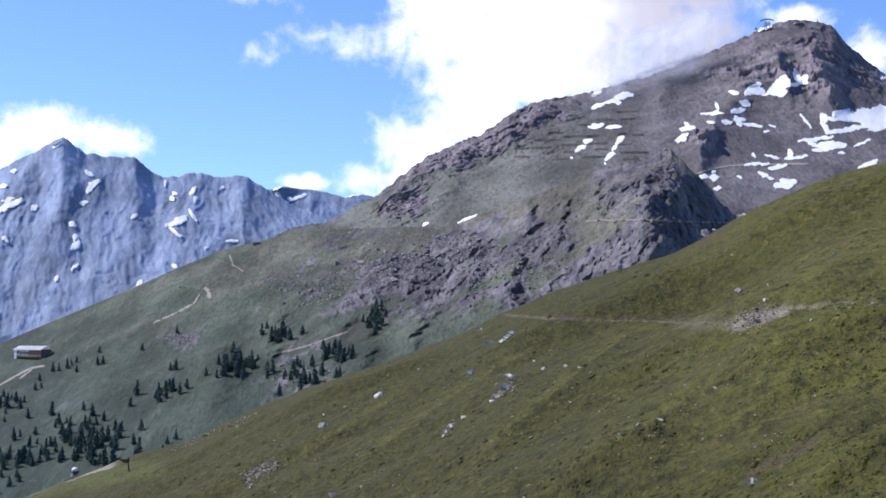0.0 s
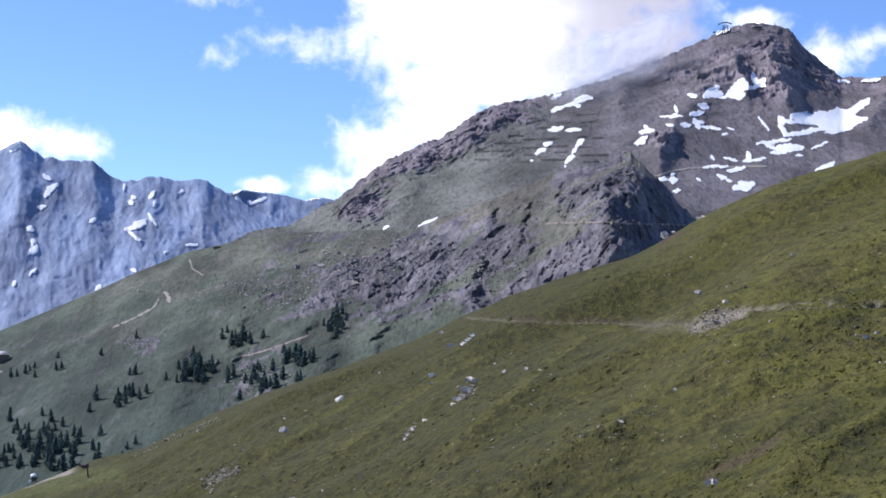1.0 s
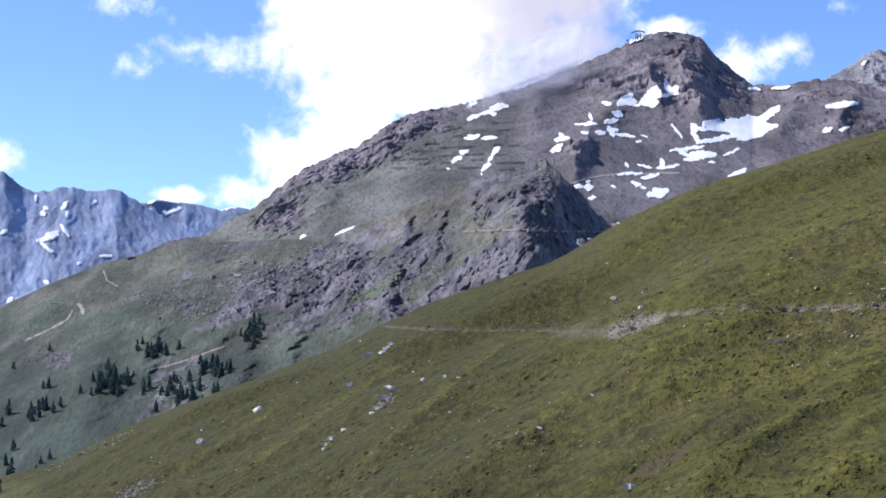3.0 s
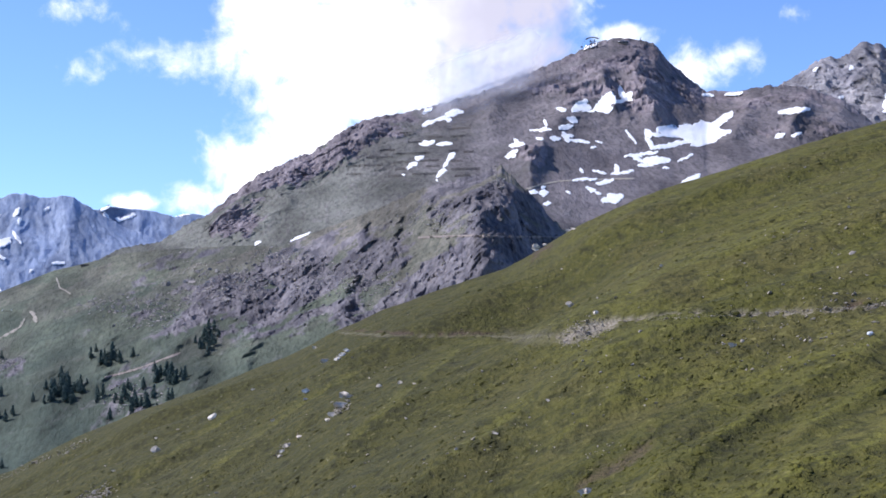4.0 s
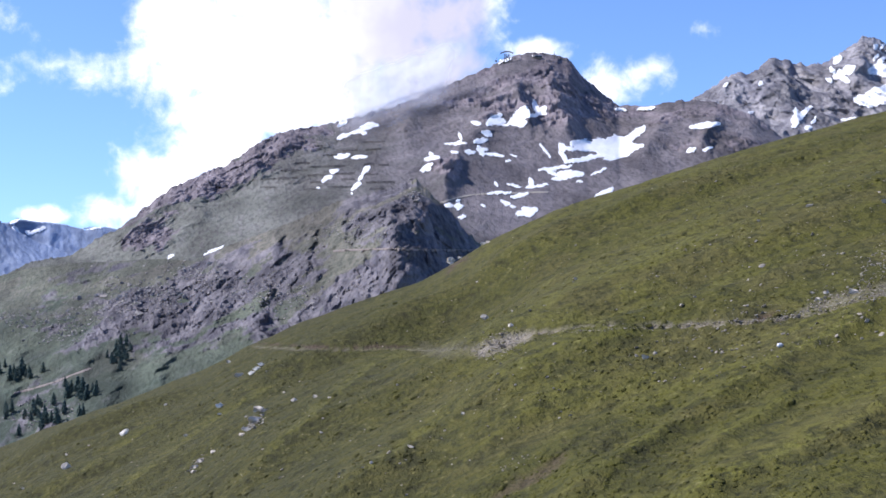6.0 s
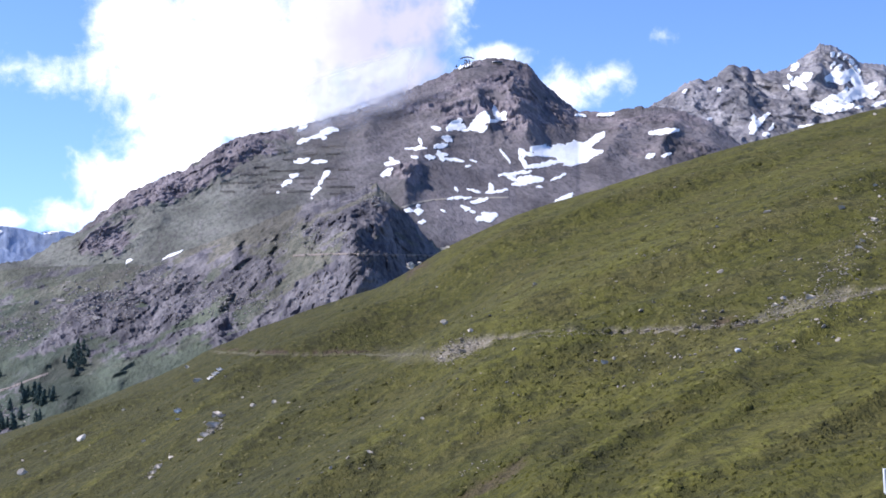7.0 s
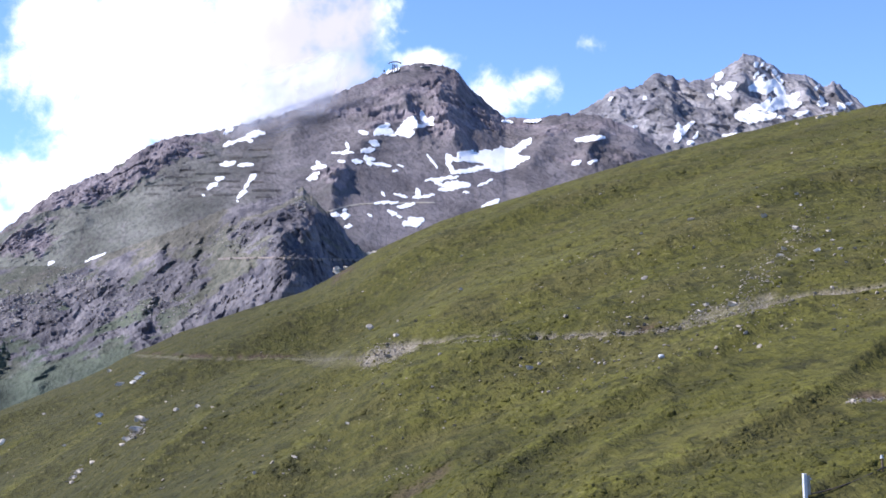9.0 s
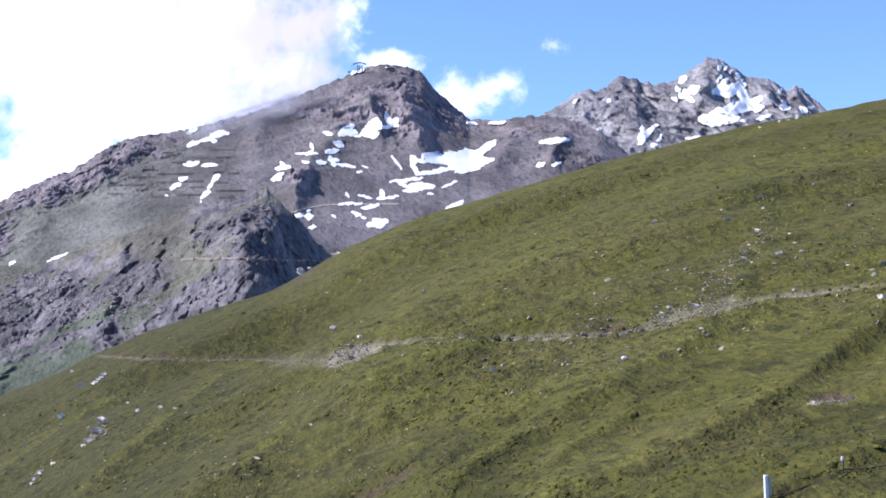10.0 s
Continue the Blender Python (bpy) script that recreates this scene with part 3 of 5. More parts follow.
mask_path = band(PATH, 0.01, 0.085, 0.1)
grown = blob(B, ANGLE_H, 9.9, 0.68, 0.9, 0.6)
mask_path = mask_path * (1 - 0.45 * grown) * (0.32 + 0.93 * ease(B, 10, 12.5)) + 0.8 * band([(10.9, 0.45), (12.2, 0.85), (13.6, 1.2)], 0.15, 0.4, 0.3)
mask_path = mask_path + 0.17 * band([(8.6, 0.72), (10.0, 0.55), (11.6, 0.75)], 0.12, 0.42, 0.3)
mask_path = mask_path + 0.5 * band([(23.2, 1.6), (25.0, 2.1), (27.5, 2.75)], 0.03, 0.22, 0.35) + 1.3 * band(TRACK, 0.08, 0.15, 0.02)
mask_path = np.clip(mask_path * (0.95 + 0.9 * fbm(X, Y, 0 * X, 2.2, 3)), 0, 1)
# cut banks of dark earth: along the path, and two scars in the turf
mask_earth = band([(2.3, 1.1), (5.66, 0.88), (8.9, 0.69)], 0.012, 0.05, 0.1) + band([(21.8, 1.62), (22.9, 1.72)], 0.05, 0.12, 0.15)
mask_earth = mask_earth + band([(29.4, -1.22), (30.4, -1.18), (31.5, -1.28)], 0.10, 0.2, 0.3) + band([(9.9, 3.75), (10.5, 4.05), (11.0, 4.3)], 0.08, 0.2, 0.4)
mask_earth = mask_earth + 0.6 * band([(11.2, -5.5), (13.0, -4.4), (14.8, -3.3)], 0.08, 0.4, 0.7)
mask_earth = np.clip(mask_earth, 0, 1)
lush = np.clip(band([(-17, -5.9), (-12.5, -5.15), (-10.5, -4.75)], 0.15, 0.5, 0.15), 0, 1)
# ribs (+) and gullies (-) that run down the meadow: height, half width, bearings and heights
ROLLS = [(0.95, 0.9, 33.9, 2.6, 32.66, 1.77, 31.22, 0.75, 29.07, -0.91, 26.91, -2.16, 24.73, -3.21, 22.1, -4.24, 20.34, -4.91, 18.0, -5.9), (1.1, 0.9, 27.06, 1.72, 24.43, 0.27, 21.55, -0.98, 19.32, -2.24, 17.76, -3.3, 15.52, -4.66, 13.5, -5.8),
         (-0.8, 0.35, 20.46, -0.85, 18.22, -2.22, 16.88, -3.06, 15.09, -4.33), (0.8, 1.0, 18.31, 0.85, 15.2, 0.48, 12.53, -0.56, 10.75, -1.61, 8.99, -2.87, 6.17, -4.54, 4.5, -5.5), (0.5, 0.8, 9.5, 0.5, 7.29, 0.11, 5.12, -1.57, 2.58, -3.72, 0.8, -5.2),
         (0.9, 0.8, 34.5, -2.4, 31.5, -3.4, 29.0, -4.4, 26.5, -5.8), (0.35, 0.7, 4.0, -0.2, 1.0, -1.9, -2.0, -4.0, -4.2, -5.6), (0.3, 0.7, -0.5, -1.6, -3.5, -3.3, -6.5, -5.2), (0.6, 0.6, 14.5, -1.2, 12.0, -2.8, 9.5, -4.6), (0.7, 0.6, 24.0, -1.2, 21.5, -2.6, 19.0, -4.0)]
lit_sward, shade_scrub = 0 * B, 0 * B
for high, wide, *line in ROLLS:
    bs, hs = line[::2], line[1::2]
    d, _ = near_line(B + 0.35 * fbm(X, Y, 0 * X, 12.0, 2), ANGLE_H, list(zip(bs, hs)))
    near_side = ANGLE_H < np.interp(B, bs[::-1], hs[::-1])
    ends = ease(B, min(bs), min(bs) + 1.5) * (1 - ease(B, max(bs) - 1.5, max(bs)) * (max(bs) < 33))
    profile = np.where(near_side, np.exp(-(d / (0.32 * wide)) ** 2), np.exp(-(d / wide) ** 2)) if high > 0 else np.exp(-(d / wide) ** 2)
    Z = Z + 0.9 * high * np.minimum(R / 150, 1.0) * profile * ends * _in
    # rib light and shade as colour: sunward side lighter, near side darker
    lit_sward = lit_sward + (high > 0) * (~near_side) * np.exp(-(d / (0.4 * wide)) ** 2) * ends * _in
    shade_scrub = shade_scrub + 0.55 * near_side * np.exp(-((d - 0.5 * wide) / (0.5 * wide)) ** 2) * ends * _in
Z = Z - 0.35 * mask_path * (R < 420) - 0.22 * mask_earth
# painted shade at left, where the ground turns away from the sun
shade_heath = (1 - ease(B + 5.0 * fbm(X, Y, 0 * X, 40.0, 3), 5.0, 16.0)) * (B > -60) * (1 - lush)
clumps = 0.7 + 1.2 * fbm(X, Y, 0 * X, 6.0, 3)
# patches of dark heath join the shaded rib sides
shade_scrub = shade_scrub + 1.2 * blob(B, ANGLE_H, 15.8, -3.0, 1.2, 0.8) + 1.6 * blob(B, ANGLE_H, 31.5, -2.9, 3.0, 1.1) + 0.9 * blob(B, ANGLE_H, 27.5, -4.4, 2.2, 0.7) + 0.8 * blob(B, ANGLE_H, 25.6, 2.9, 1.2, 0.7) + 1.0 * blob(B, ANGLE_H, 10.8, 2.2, 2.2, 1.1)
shade_heath = np.clip(np.maximum(shade_heath, shade_scrub * clumps * _in) * (1 - 0.6 * np.clip(lit_sward, 0, 1)), 0, 1)
ground = sheet("ground", X, Y, Z, TURF, (("path", mask_path), ("earth", mask_earth), ("lush", lush), ("shade_heath", shade_heath), ("lit_sward", np.clip(lit_sward * clumps, 0, 1))), ring=True)
tagged(ground, "steep alpine meadow of olive-green grass and brown heath", "hillside", kind="structure")
HILL = Relief(FINE, R[:, _far], Z[:, _far])


def mountain(name, relief, mat, label):
    b, v, r, z, rock, *dry = relief
    x, y = spot(b, r)
    tagged(sheet(name, x, y, z, mat, [("rock", rock)] + [("dry", d) for d in dry]), label, "mountain", kind="structure")
    return Relief(b[:, 0], r, z)


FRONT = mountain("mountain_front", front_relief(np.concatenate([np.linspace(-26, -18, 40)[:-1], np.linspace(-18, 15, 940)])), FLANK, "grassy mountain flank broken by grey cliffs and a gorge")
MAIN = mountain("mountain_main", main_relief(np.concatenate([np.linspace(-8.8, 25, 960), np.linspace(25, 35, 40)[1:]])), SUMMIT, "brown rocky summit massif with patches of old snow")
WEST = mountain("mountain_west", range_relief(WEST_CREST, WEST_FOOT, np.linspace(-29, -1, 560), 190, 52.0, 300.0, 0.35, 14.0, 0.22, 0.62, 0.15), FAR_ROCK, "distant rocky peaks tinted blue for haze, with snow gullies")
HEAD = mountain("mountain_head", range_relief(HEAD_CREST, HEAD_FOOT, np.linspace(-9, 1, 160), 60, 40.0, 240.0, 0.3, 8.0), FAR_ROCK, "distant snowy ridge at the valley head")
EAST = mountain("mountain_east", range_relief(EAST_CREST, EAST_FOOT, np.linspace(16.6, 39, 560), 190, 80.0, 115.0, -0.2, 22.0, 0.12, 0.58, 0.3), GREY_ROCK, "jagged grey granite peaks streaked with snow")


# ---------- cloud that hangs on the crest ----------
def cloud_material():
    """Lit water droplets: thin where the bank frays out."""
    m, k = material("cloud_vapour")
    p = place(k)
    wisp = k.math("ADD", k.math("MULTIPLY", k.noise(p, 0.006, 6, 0.6, 0.5), 0.65), k.math("MULTIPLY", k.noise(p, 0.025, 4, 0.6), 0.35))
    veil = k.math("ADD", attr(k, "dense"), k.math("MULTIPLY", k.math("SUBTRACT", wisp, 0.5), 1.3))
    veil = k.math("MULTIPLY", k.step(veil, 0.05, 1.05), k.step(attr(k, "dense"), 0.0, 0.9, 0.0, 0.42))
    light = k.add("ShaderNodeMixShader", ins={0: 0.55, 1: k.add("ShaderNodeBsdfDiffuse", ins={"Color": (0.90, 0.90, 0.96, 1)}).outputs[0], 2: k.add("ShaderNodeBsdfTranslucent", ins={"Color": (0.93, 0.93, 0.98, 1)}).outputs[0]})
    clear = k.add("ShaderNodeBsdfTransparent")
    mixed = k.add("ShaderNodeMixShader", ins={0: veil, 1: clear.outputs[0], 2: light.outputs[0]})
    k.add("ShaderNodeOutputMaterial", ins={"Surface": mixed.outputs[0]})
    return m


def cloud_bank(layers=2):
    """Billowing shells of vapour that cling to the crest, one behind the other."""
    cb, ch = np.array([b for b, d, h in MAIN_CREST]), np.array([math.degrees(math.atan((h - 1.6) / d)) for b, d, h in MAIN_CREST])
    b, u = np.meshgrid(np.arange(3.6, 12.4, 0.06), np.arange(-1.7, 2.4, 0.06), indexing="ij")
    top = curve(b, cb, ch, 0.5)
    r0 = evened(np.hypot(*np.moveaxis(MAIN.at(b, np.minimum(top + u, top - 0.15)), -1, 0)[:2]), 6)
    pts, dens, quads = [], [], []
    for n in range(layers):
        r = r0 - 40 - 30 * n - 9 * fbm(b * 0.9, u * 0.9, 0 * b + 5 * n, 1.0, 3, 0.5)
        x, y = spot(b, r)
        dense = ease(b, 3.8, 7.5) * (1 - ease(b - 0.25 * u, 9.6, 12.0)) * ease(u + 0.5 * fbm(b, u, 0 * b + 3, 1.3, 3), -1.6, 0.7) * (1 - ease(u, 1.2, 2.3))
        dense = np.clip(dense * (0.95 + 0.5 * fbm(b + 9 * n, u, 0 * b, 1.2, 3)), 0, 1)
        i = np.arange(b.size).reshape(b.shape) + n * b.size
        q = np.stack([i[:-1, :-1], i[1:, :-1], i[1:, 1:], i[:-1, 1:]], -1).reshape(-1, 4)
        quads.append(q[dense.ravel()[q - n * b.size].max(1) > 0.04])
        pts.append(np.stack([x, y, 1.6 + r * np.tan(np.radians(top + u))], -1).reshape(-1, 3)), dens.append(dense.ravel())
    used, q = np.unique(np.concatenate(quads), return_inverse=True)
    me = bpy.data.meshes.new("cloud_bank")
    me.from_pydata(np.concatenate(pts)[used].tolist(), [], q.reshape(-1, 4).tolist())
    me.polygons.foreach_set("use_smooth", np.ones(len(me.polygons), bool))
    me.attributes.new("dense", "FLOAT", "POINT").data.foreach_set("value", np.concatenate(dens)[used].astype(np.float32))
    me.materials.append(cloud_material())
    tagged(new("cloud_bank", me), "thin lilac-white cloud bank clinging to the mountain crest", "cloud", kind="stuff")


# ---------- small helpers for things ----------
def solid(name, bm, mat, label="", parent=None, smooth=False):
    """Link a bmesh as one object."""
    me = bpy.data.meshes.new(name)
    bm.to_mesh(me)
    bm.free()
    me.materials.append(mat)
    if smooth:
        me.polygons.foreach_set("use_smooth", np.ones(len(me.polygons), bool))
    ob = new(name, me)
    if parent is not None:
        ob.parent = parent
    if label:
        tagged(ob, label)
    return ob


def again(name, ob, m, parent):
    """One more piece on the same mesh."""
    o = new(name, ob.data)
    o.parent = parent
    o.matrix_basis = m
    return o


def thing(name, m, label, category, group=""):
    ob = new(name)
    ob.empty_display_size = 0.5
    ob.matrix_basis = m
    return tagged(ob, label, category, group)


def box(bm, x0, x1, y0, y1, z0, z1, bevel=0.0):
    m = Matrix.Translation(((x0 + x1) / 2, (y0 + y1) / 2, (z0 + z1) / 2)) @ Matrix.Diagonal((x1 - x0, y1 - y0, z1 - z0, 1))
    made = bmesh.ops.create_cube(bm, size=1, matrix=m)["verts"]
    if bevel:
        edges = list({e for v in made for e in v.link_edges})
        bmesh.ops.bevel(bm, geom=edges, offset=bevel, segments=1, affect="EDGES", profile=0.5)
    return bm


def rod(bm, a, b, r0, r1=None, sides=8):
    """A tapered round bar from a to b."""
    a, b = Vector(a), Vector(b)
    m = Matrix.Translation((a + b) / 2) @ (b - a).to_track_quat("Z", "Y").to_matrix().to_4x4()
    bmesh.ops.create_cone(bm, cap_ends=True, segments=sides, radius1=r0, radius2=r0 if r1 is None else r1, depth=(b - a).length, matrix=m)
    return bm


def plain(name, a, b, rough=0.7, metal=0.0, scale=3.0, spec=0.4):
    """A surface between two tones, blotched and grained."""
    m, k = material(name)
    p = place(k)
    n = k.noise(p, scale, 6, 0.65)
    f = k.noise(p, scale * 9, 3, 0.6)
    c = k.mix(k.step(n, 0.35, 0.65), a, b)
    c = k.mix(k.step(f, 0.3, 0.7, 0.3, 0), c, tuple(0.55 * v for v in a))
    s = k.add("ShaderNodeBsdfPrincipled", ins={"Base Color": c, "Roughness": rough, "Metallic": metal, "Specular IOR Level": spec})
    bump = k.add("ShaderNodeBump", ins={"Height": n, "Strength": 0.3, "Distance": 0.3 / scale})
    k.put(s.inputs["Normal"], bump.outputs[0])
    k.add("ShaderNodeOutputMaterial", ins={"Surface": s.outputs[0]})
    return m


SNOW = plain("old_snow", (0.94, 0.94, 0.94), (0.90, 0.90, 0.89), 0.6, scale=0.03)
GRAVEL = plain("pale_gravel", (0.27, 0.24, 0.20), (0.38, 0.345, 0.29), 0.95, scale=0.4)
RED_EARTH = plain("reddish_earth", (0.20, 0.165, 0.145), (0.28, 0.235, 0.205), 0.95, scale=0.3)
STONE = plain("lichened_gneiss", (0.48, 0.41, 0.33), (0.66, 0.57, 0.47), 0.85, scale=1.6)
PALE_STONE = plain("pale_quartz", (0.64, 0.57, 0.48), (0.82, 0.75, 0.65), 0.8, scale=1.2)
STEEL = plain("galvanised_steel", (0.42, 0.43, 0.45), (0.58, 0.59, 0.61), 0.45, 0.8, scale=2.0)
DARK_STEEL = plain("rusty_dark_steel", (0.06, 0.055, 0.055), (0.12, 0.09, 0.075), 0.7, 0.3, scale=1.0)
TIMBER = plain("weathered_timber", (0.14, 0.10, 0.07), (0.24, 0.18, 0.13), 0.85, scale=1.5)
WHITE = plain("white_sheet", (0.80, 0.81, 0.83), (0.70, 0.71, 0.74), 0.5, scale=1.5)
GLASS_DARK = plain("dark_window_glass", (0.02, 0.025, 0.03), (0.04, 0.045, 0.05), 0.12, scale=1.0, spec=0.6)
NEEDLES = plain("dark_pine_needles", (0.048, 0.078, 0.072), (0.076, 0.112, 0.090), 0.8, scale=0.8, spec=0.2)
BARK = plain("grey_brown_bark", (0.09, 0.07, 0.055), (0.16, 0.13, 0.10), 0.9, scale=3.0)


# ---------- snow patches and roads, laid on the slopes ----------
def evened(a, n):
    """Mean over a square of cells."""
    for _ in range(2):
        wide = np.pad(a, ((n, n), (0, 0)), "edge")
        a = (sum(wide[i:i + a.shape[0]] for i in range(2 * n + 1)) / (2 * n + 1)).T
    return a


cloud_bank()


def laid(name, strokes, surface, mat, lift, ragged=0.8, grain_size=0.34, step=0.018, fill=False, bend=0.0, taper=0.45):
    """A sheet on a slope in the shape of thick strokes (bearing, height, bearing, height, half width; degrees), with ragged edges and a rounded, raised body."""
    reach = max(s[4] for s in strokes) * 1.6 + 0.03
    lo_b, hi_b = min(min(s[0], s[2]) for s in strokes) - reach, max(max(s[0], s[2]) for s in strokes) + reach
    lo_h, hi_h = min(min(s[1], s[3]) for s in strokes) - reach, max(max(s[1], s[3]) for s in strokes) + reach
    b, h = np.meshgrid(np.arange(lo_b, hi_b, step), np.arange(lo_h, hi_h, step), indexing="ij")
    field = np.full(b.shape, -9.0)
    wb, wh = b + bend * fbm(b, h, 0 * b + 21, 0.25, 3, 0.6), h + bend * fbm(b, h, 0 * b + 27, 0.22, 3, 0.6)
    for b0, h0, b1, h1, w in strokes:
        d, along = near_line(wb, wh, [(b0, h0), (b1, h1)])
        f = along / max(math.hypot(b1 - b0, h1 - h0), 1e-6)
        field = np.maximum(field, 1 - d / (w * (1.2 - taper * np.abs(2 * f - 1) ** 2)))
    field = field * 0.9 + ragged * (0.9 * fbm(b, h * 1.7, 0 * b + 4, grain_size, 3, 0.6) + 0.6 * fbm(b + 7, h * 1.6, 0 * b + 9, grain_size * 0.3, 3, 0.6))
    p = surface.at(b, h)
    if fill:
        # old snow levels the hollows of the slope under it
        r = np.hypot(p[..., 0], p[..., 1])
        gap = np.maximum(evened(r, 7) - r, 0)
        r = np.minimum(evened(r, 7) - 1.3 * evened(gap, 7), r)
        r = np.maximum(evened(r, 2), np.hypot(p[..., 0], p[..., 1]) - 10.0 * lift)
        p = np.stack([*spot(b, r), 1.6 + r * np.tan(np.radians(h))], -1)
    up = lift * np.clip(field * 7, 0.1, 1)
    p[..., 2] += up
    flat = np.maximum(np.hypot(p[..., 0], p[..., 1]), 1)
    p[..., 0] -= 0.8 * lift * p[..., 0] / flat
    p[..., 1] -= 0.8 * lift * p[..., 1] / flat
    i = np.arange(b.size).reshape(b.shape)
    q = np.stack([i[:-1, :-1], i[1:, :-1], i[1:, 1:], i[:-1, 1:]], -1).reshape(-1, 4)
    keep = (field.ravel()[q].mean(1) > 0)
    q = q[keep]
    used, q = np.unique(q, return_inverse=True)
    q = q.reshape(-1, 4)
    pts = p.reshape(-1, 3)[used]
    mid = pts.mean(0)
    me = bpy.data.meshes.new(name)
    me.from_pydata((pts - mid).tolist(), [], q.tolist())
    me.polygons.foreach_set("use_smooth", np.ones(len(q), bool))
    me.materials.append(mat)
    ob = new(name, me)
    ob.location = mid
    return ob


# strokes of snow: bearing, height, bearing, height, half width (degrees)
SUMMIT_SNOW = [
    [(11.86, 9.45, 12.38, 9.75, 0.152), (12.08, 9.49, 12.48, 9.51, 0.108), (12.44, 9.35, 12.93, 9.48, 0.065), (12.82, 9.43, 13.34, 9.96, 0.195), (12.93, 9.39, 13.33, 9.43, 0.108), (13.16, 9.69, 13.43, 9.87, 0.152), (13.43, 9.67, 13.83, 9.68, 0.065), (13.71, 10.21, 13.83, 9.73, 0.108), (13.83, 9.73, 14.13, 9.99, 0.108), (13.97, 9.81, 14.1, 9.77, 0.087)],
    [(11.21, 9.52, 11.54, 9.45, 0.054)],
    [(15.2, 8.55, 16.04, 8.38, 0.195), (15.82, 8.41, 17.39, 8.41, 0.282), (16.26, 8.11, 17.61, 8.3, 0.217), (17.17, 8.53, 17.97, 9.02, 0.13), (16.61, 8.65, 17.28, 8.46, 0.174), (16.39, 7.86, 17.38, 8.02, 0.065), (14.7, 8.52, 14.81, 8.3, 0.108), (14.81, 8.38, 15.3, 8.31, 0.065), (14.65, 8.26, 14.91, 7.9, 0.076), (14.87, 7.85, 15.59, 7.9, 0.076), (15.47, 7.91, 16.22, 8.04, 0.076), (17.38, 8.19, 17.88, 8.36, 0.087)],
    [(13.9, 8.53, 14.27, 8.09, 0.054)],
    [(13.83, 7.56, 15.09, 7.67, 0.065), (14.12, 7.56, 14.5, 7.33, 0.076), (14.57, 7.35, 15.46, 7.33, 0.13), (14.34, 7.2, 14.9, 7.17, 0.065)],
    [(15.84, 7.28, 16.43, 7.51, 0.043)],
    [(16.93, 9.82, 17.31, 9.74, 0.065)],
    [(17.78, 9.77, 18.43, 9.8, 0.065)],
    [(12.35, 11.79, 12.84, 11.96, 0.048)],
    [(15.28, 7.05, 15.5, 7.06, 0.054)],
]
BASIN_SNOW = [
    [(10.67, 9.15, 10.76, 8.86, 0.043), (10.13, 8.69, 10.98, 8.71, 0.043), (10.64, 8.75, 10.82, 8.71, 0.065)],
    [(11.63, 9.12, 11.96, 9.01, 0.087), (11.29, 8.75, 11.8, 8.83, 0.076)],
    [(10.37, 8.4, 10.66, 8.38, 0.054)],
    [(10.93, 8.38, 11.24, 8.35, 0.076), (11.44, 8.55, 11.61, 8.26, 0.108), (11.57, 8.3, 12.41, 8.16, 0.054), (11.35, 8.46, 11.8, 8.43, 0.065)],
    [(12.68, 8.22, 12.91, 8.13, 0.039)],
    [(12.5, 7.96, 12.68, 7.96, 0.035)],
    [(9.3, 8.15, 9.84, 8.19, 0.076), (9.51, 8.37, 9.68, 8.15, 0.065)],
    [(9.12, 7.71, 9.57, 7.93, 0.076), (9.16, 7.67, 9.52, 7.75, 0.065)],
]
TERRACE_SNOW = [
    [(12.08, 7.15, 12.15, 6.99, 0.052)],
    [(12.55, 7.07, 13.06, 6.91, 0.043)],
    [(13.47, 7.21, 13.49, 6.9, 0.087), (13.28, 6.89, 14.09, 6.98, 0.065)],
    [(11.77, 6.71, 12.66, 6.72, 0.052)],
    [(12.65, 6.54, 13.32, 6.66, 0.061)],
    [(12.27, 6.39, 12.6, 6.25, 0.076), (12.65, 6.16, 12.82, 6.12, 0.052)],
    [(12.91, 5.85, 13.65, 6.01, 0.108), (13.13, 6.07, 13.42, 5.95, 0.108), (13.26, 5.8, 13.53, 5.88, 0.087)],
    [(11.47, 6.27, 11.67, 6.18, 0.043)],
    [(10.05, 6.29, 10.32, 6.29, 0.076)],
    [(10.5, 6.44, 10.65, 6.48, 0.052), (10.49, 6.24, 10.69, 6.24, 0.13)],
    [(10.6, 5.84, 10.8, 5.84, 0.076)],
    [(15.95, 6.34, 16.63, 6.7, 0.098)],
    [(19.79, 8.96, 20.9, 9.02, 0.09)],
    [(19.61, 8.02, 19.92, 8.11, 0.07)],
    [(20.22, 8.05, 20.53, 8.14, 0.06)],
]
BARRIER_SNOW = [
    [(5.87, 9.01, 6.36, 9.2, 0.079), (6.36, 9.23, 6.85, 9.29, 0.069), (6.85, 9.43, 7.44, 9.5, 0.118), (6.8, 9.22, 7.0, 9.21, 0.059)],
    [(5.92, 9.5, 6.22, 9.64, 0.079)],
    [(5.77, 8.26, 6.31, 8.37, 0.079), (6.45, 8.27, 7.04, 8.28, 0.049)],
    [(5.25, 7.36, 5.57, 7.56, 0.079)],
    [(5.57, 7.7, 5.88, 7.78, 0.079)],
    [(5.05, 7.09, 5.11, 7.1, 0.049)],
    [(6.82, 7.64, 7.09, 7.89, 0.089), (6.69, 7.39, 6.84, 7.57, 0.079), (6.43, 7.03, 6.69, 7.25, 0.089)],
    [(6.37, 6.86, 6.43, 6.87, 0.049)],
    [(0.58, 4.59, 1.34, 4.87, 0.039)],
    [(-0.81, 4.47, -0.61, 4.57, 0.049)],
]
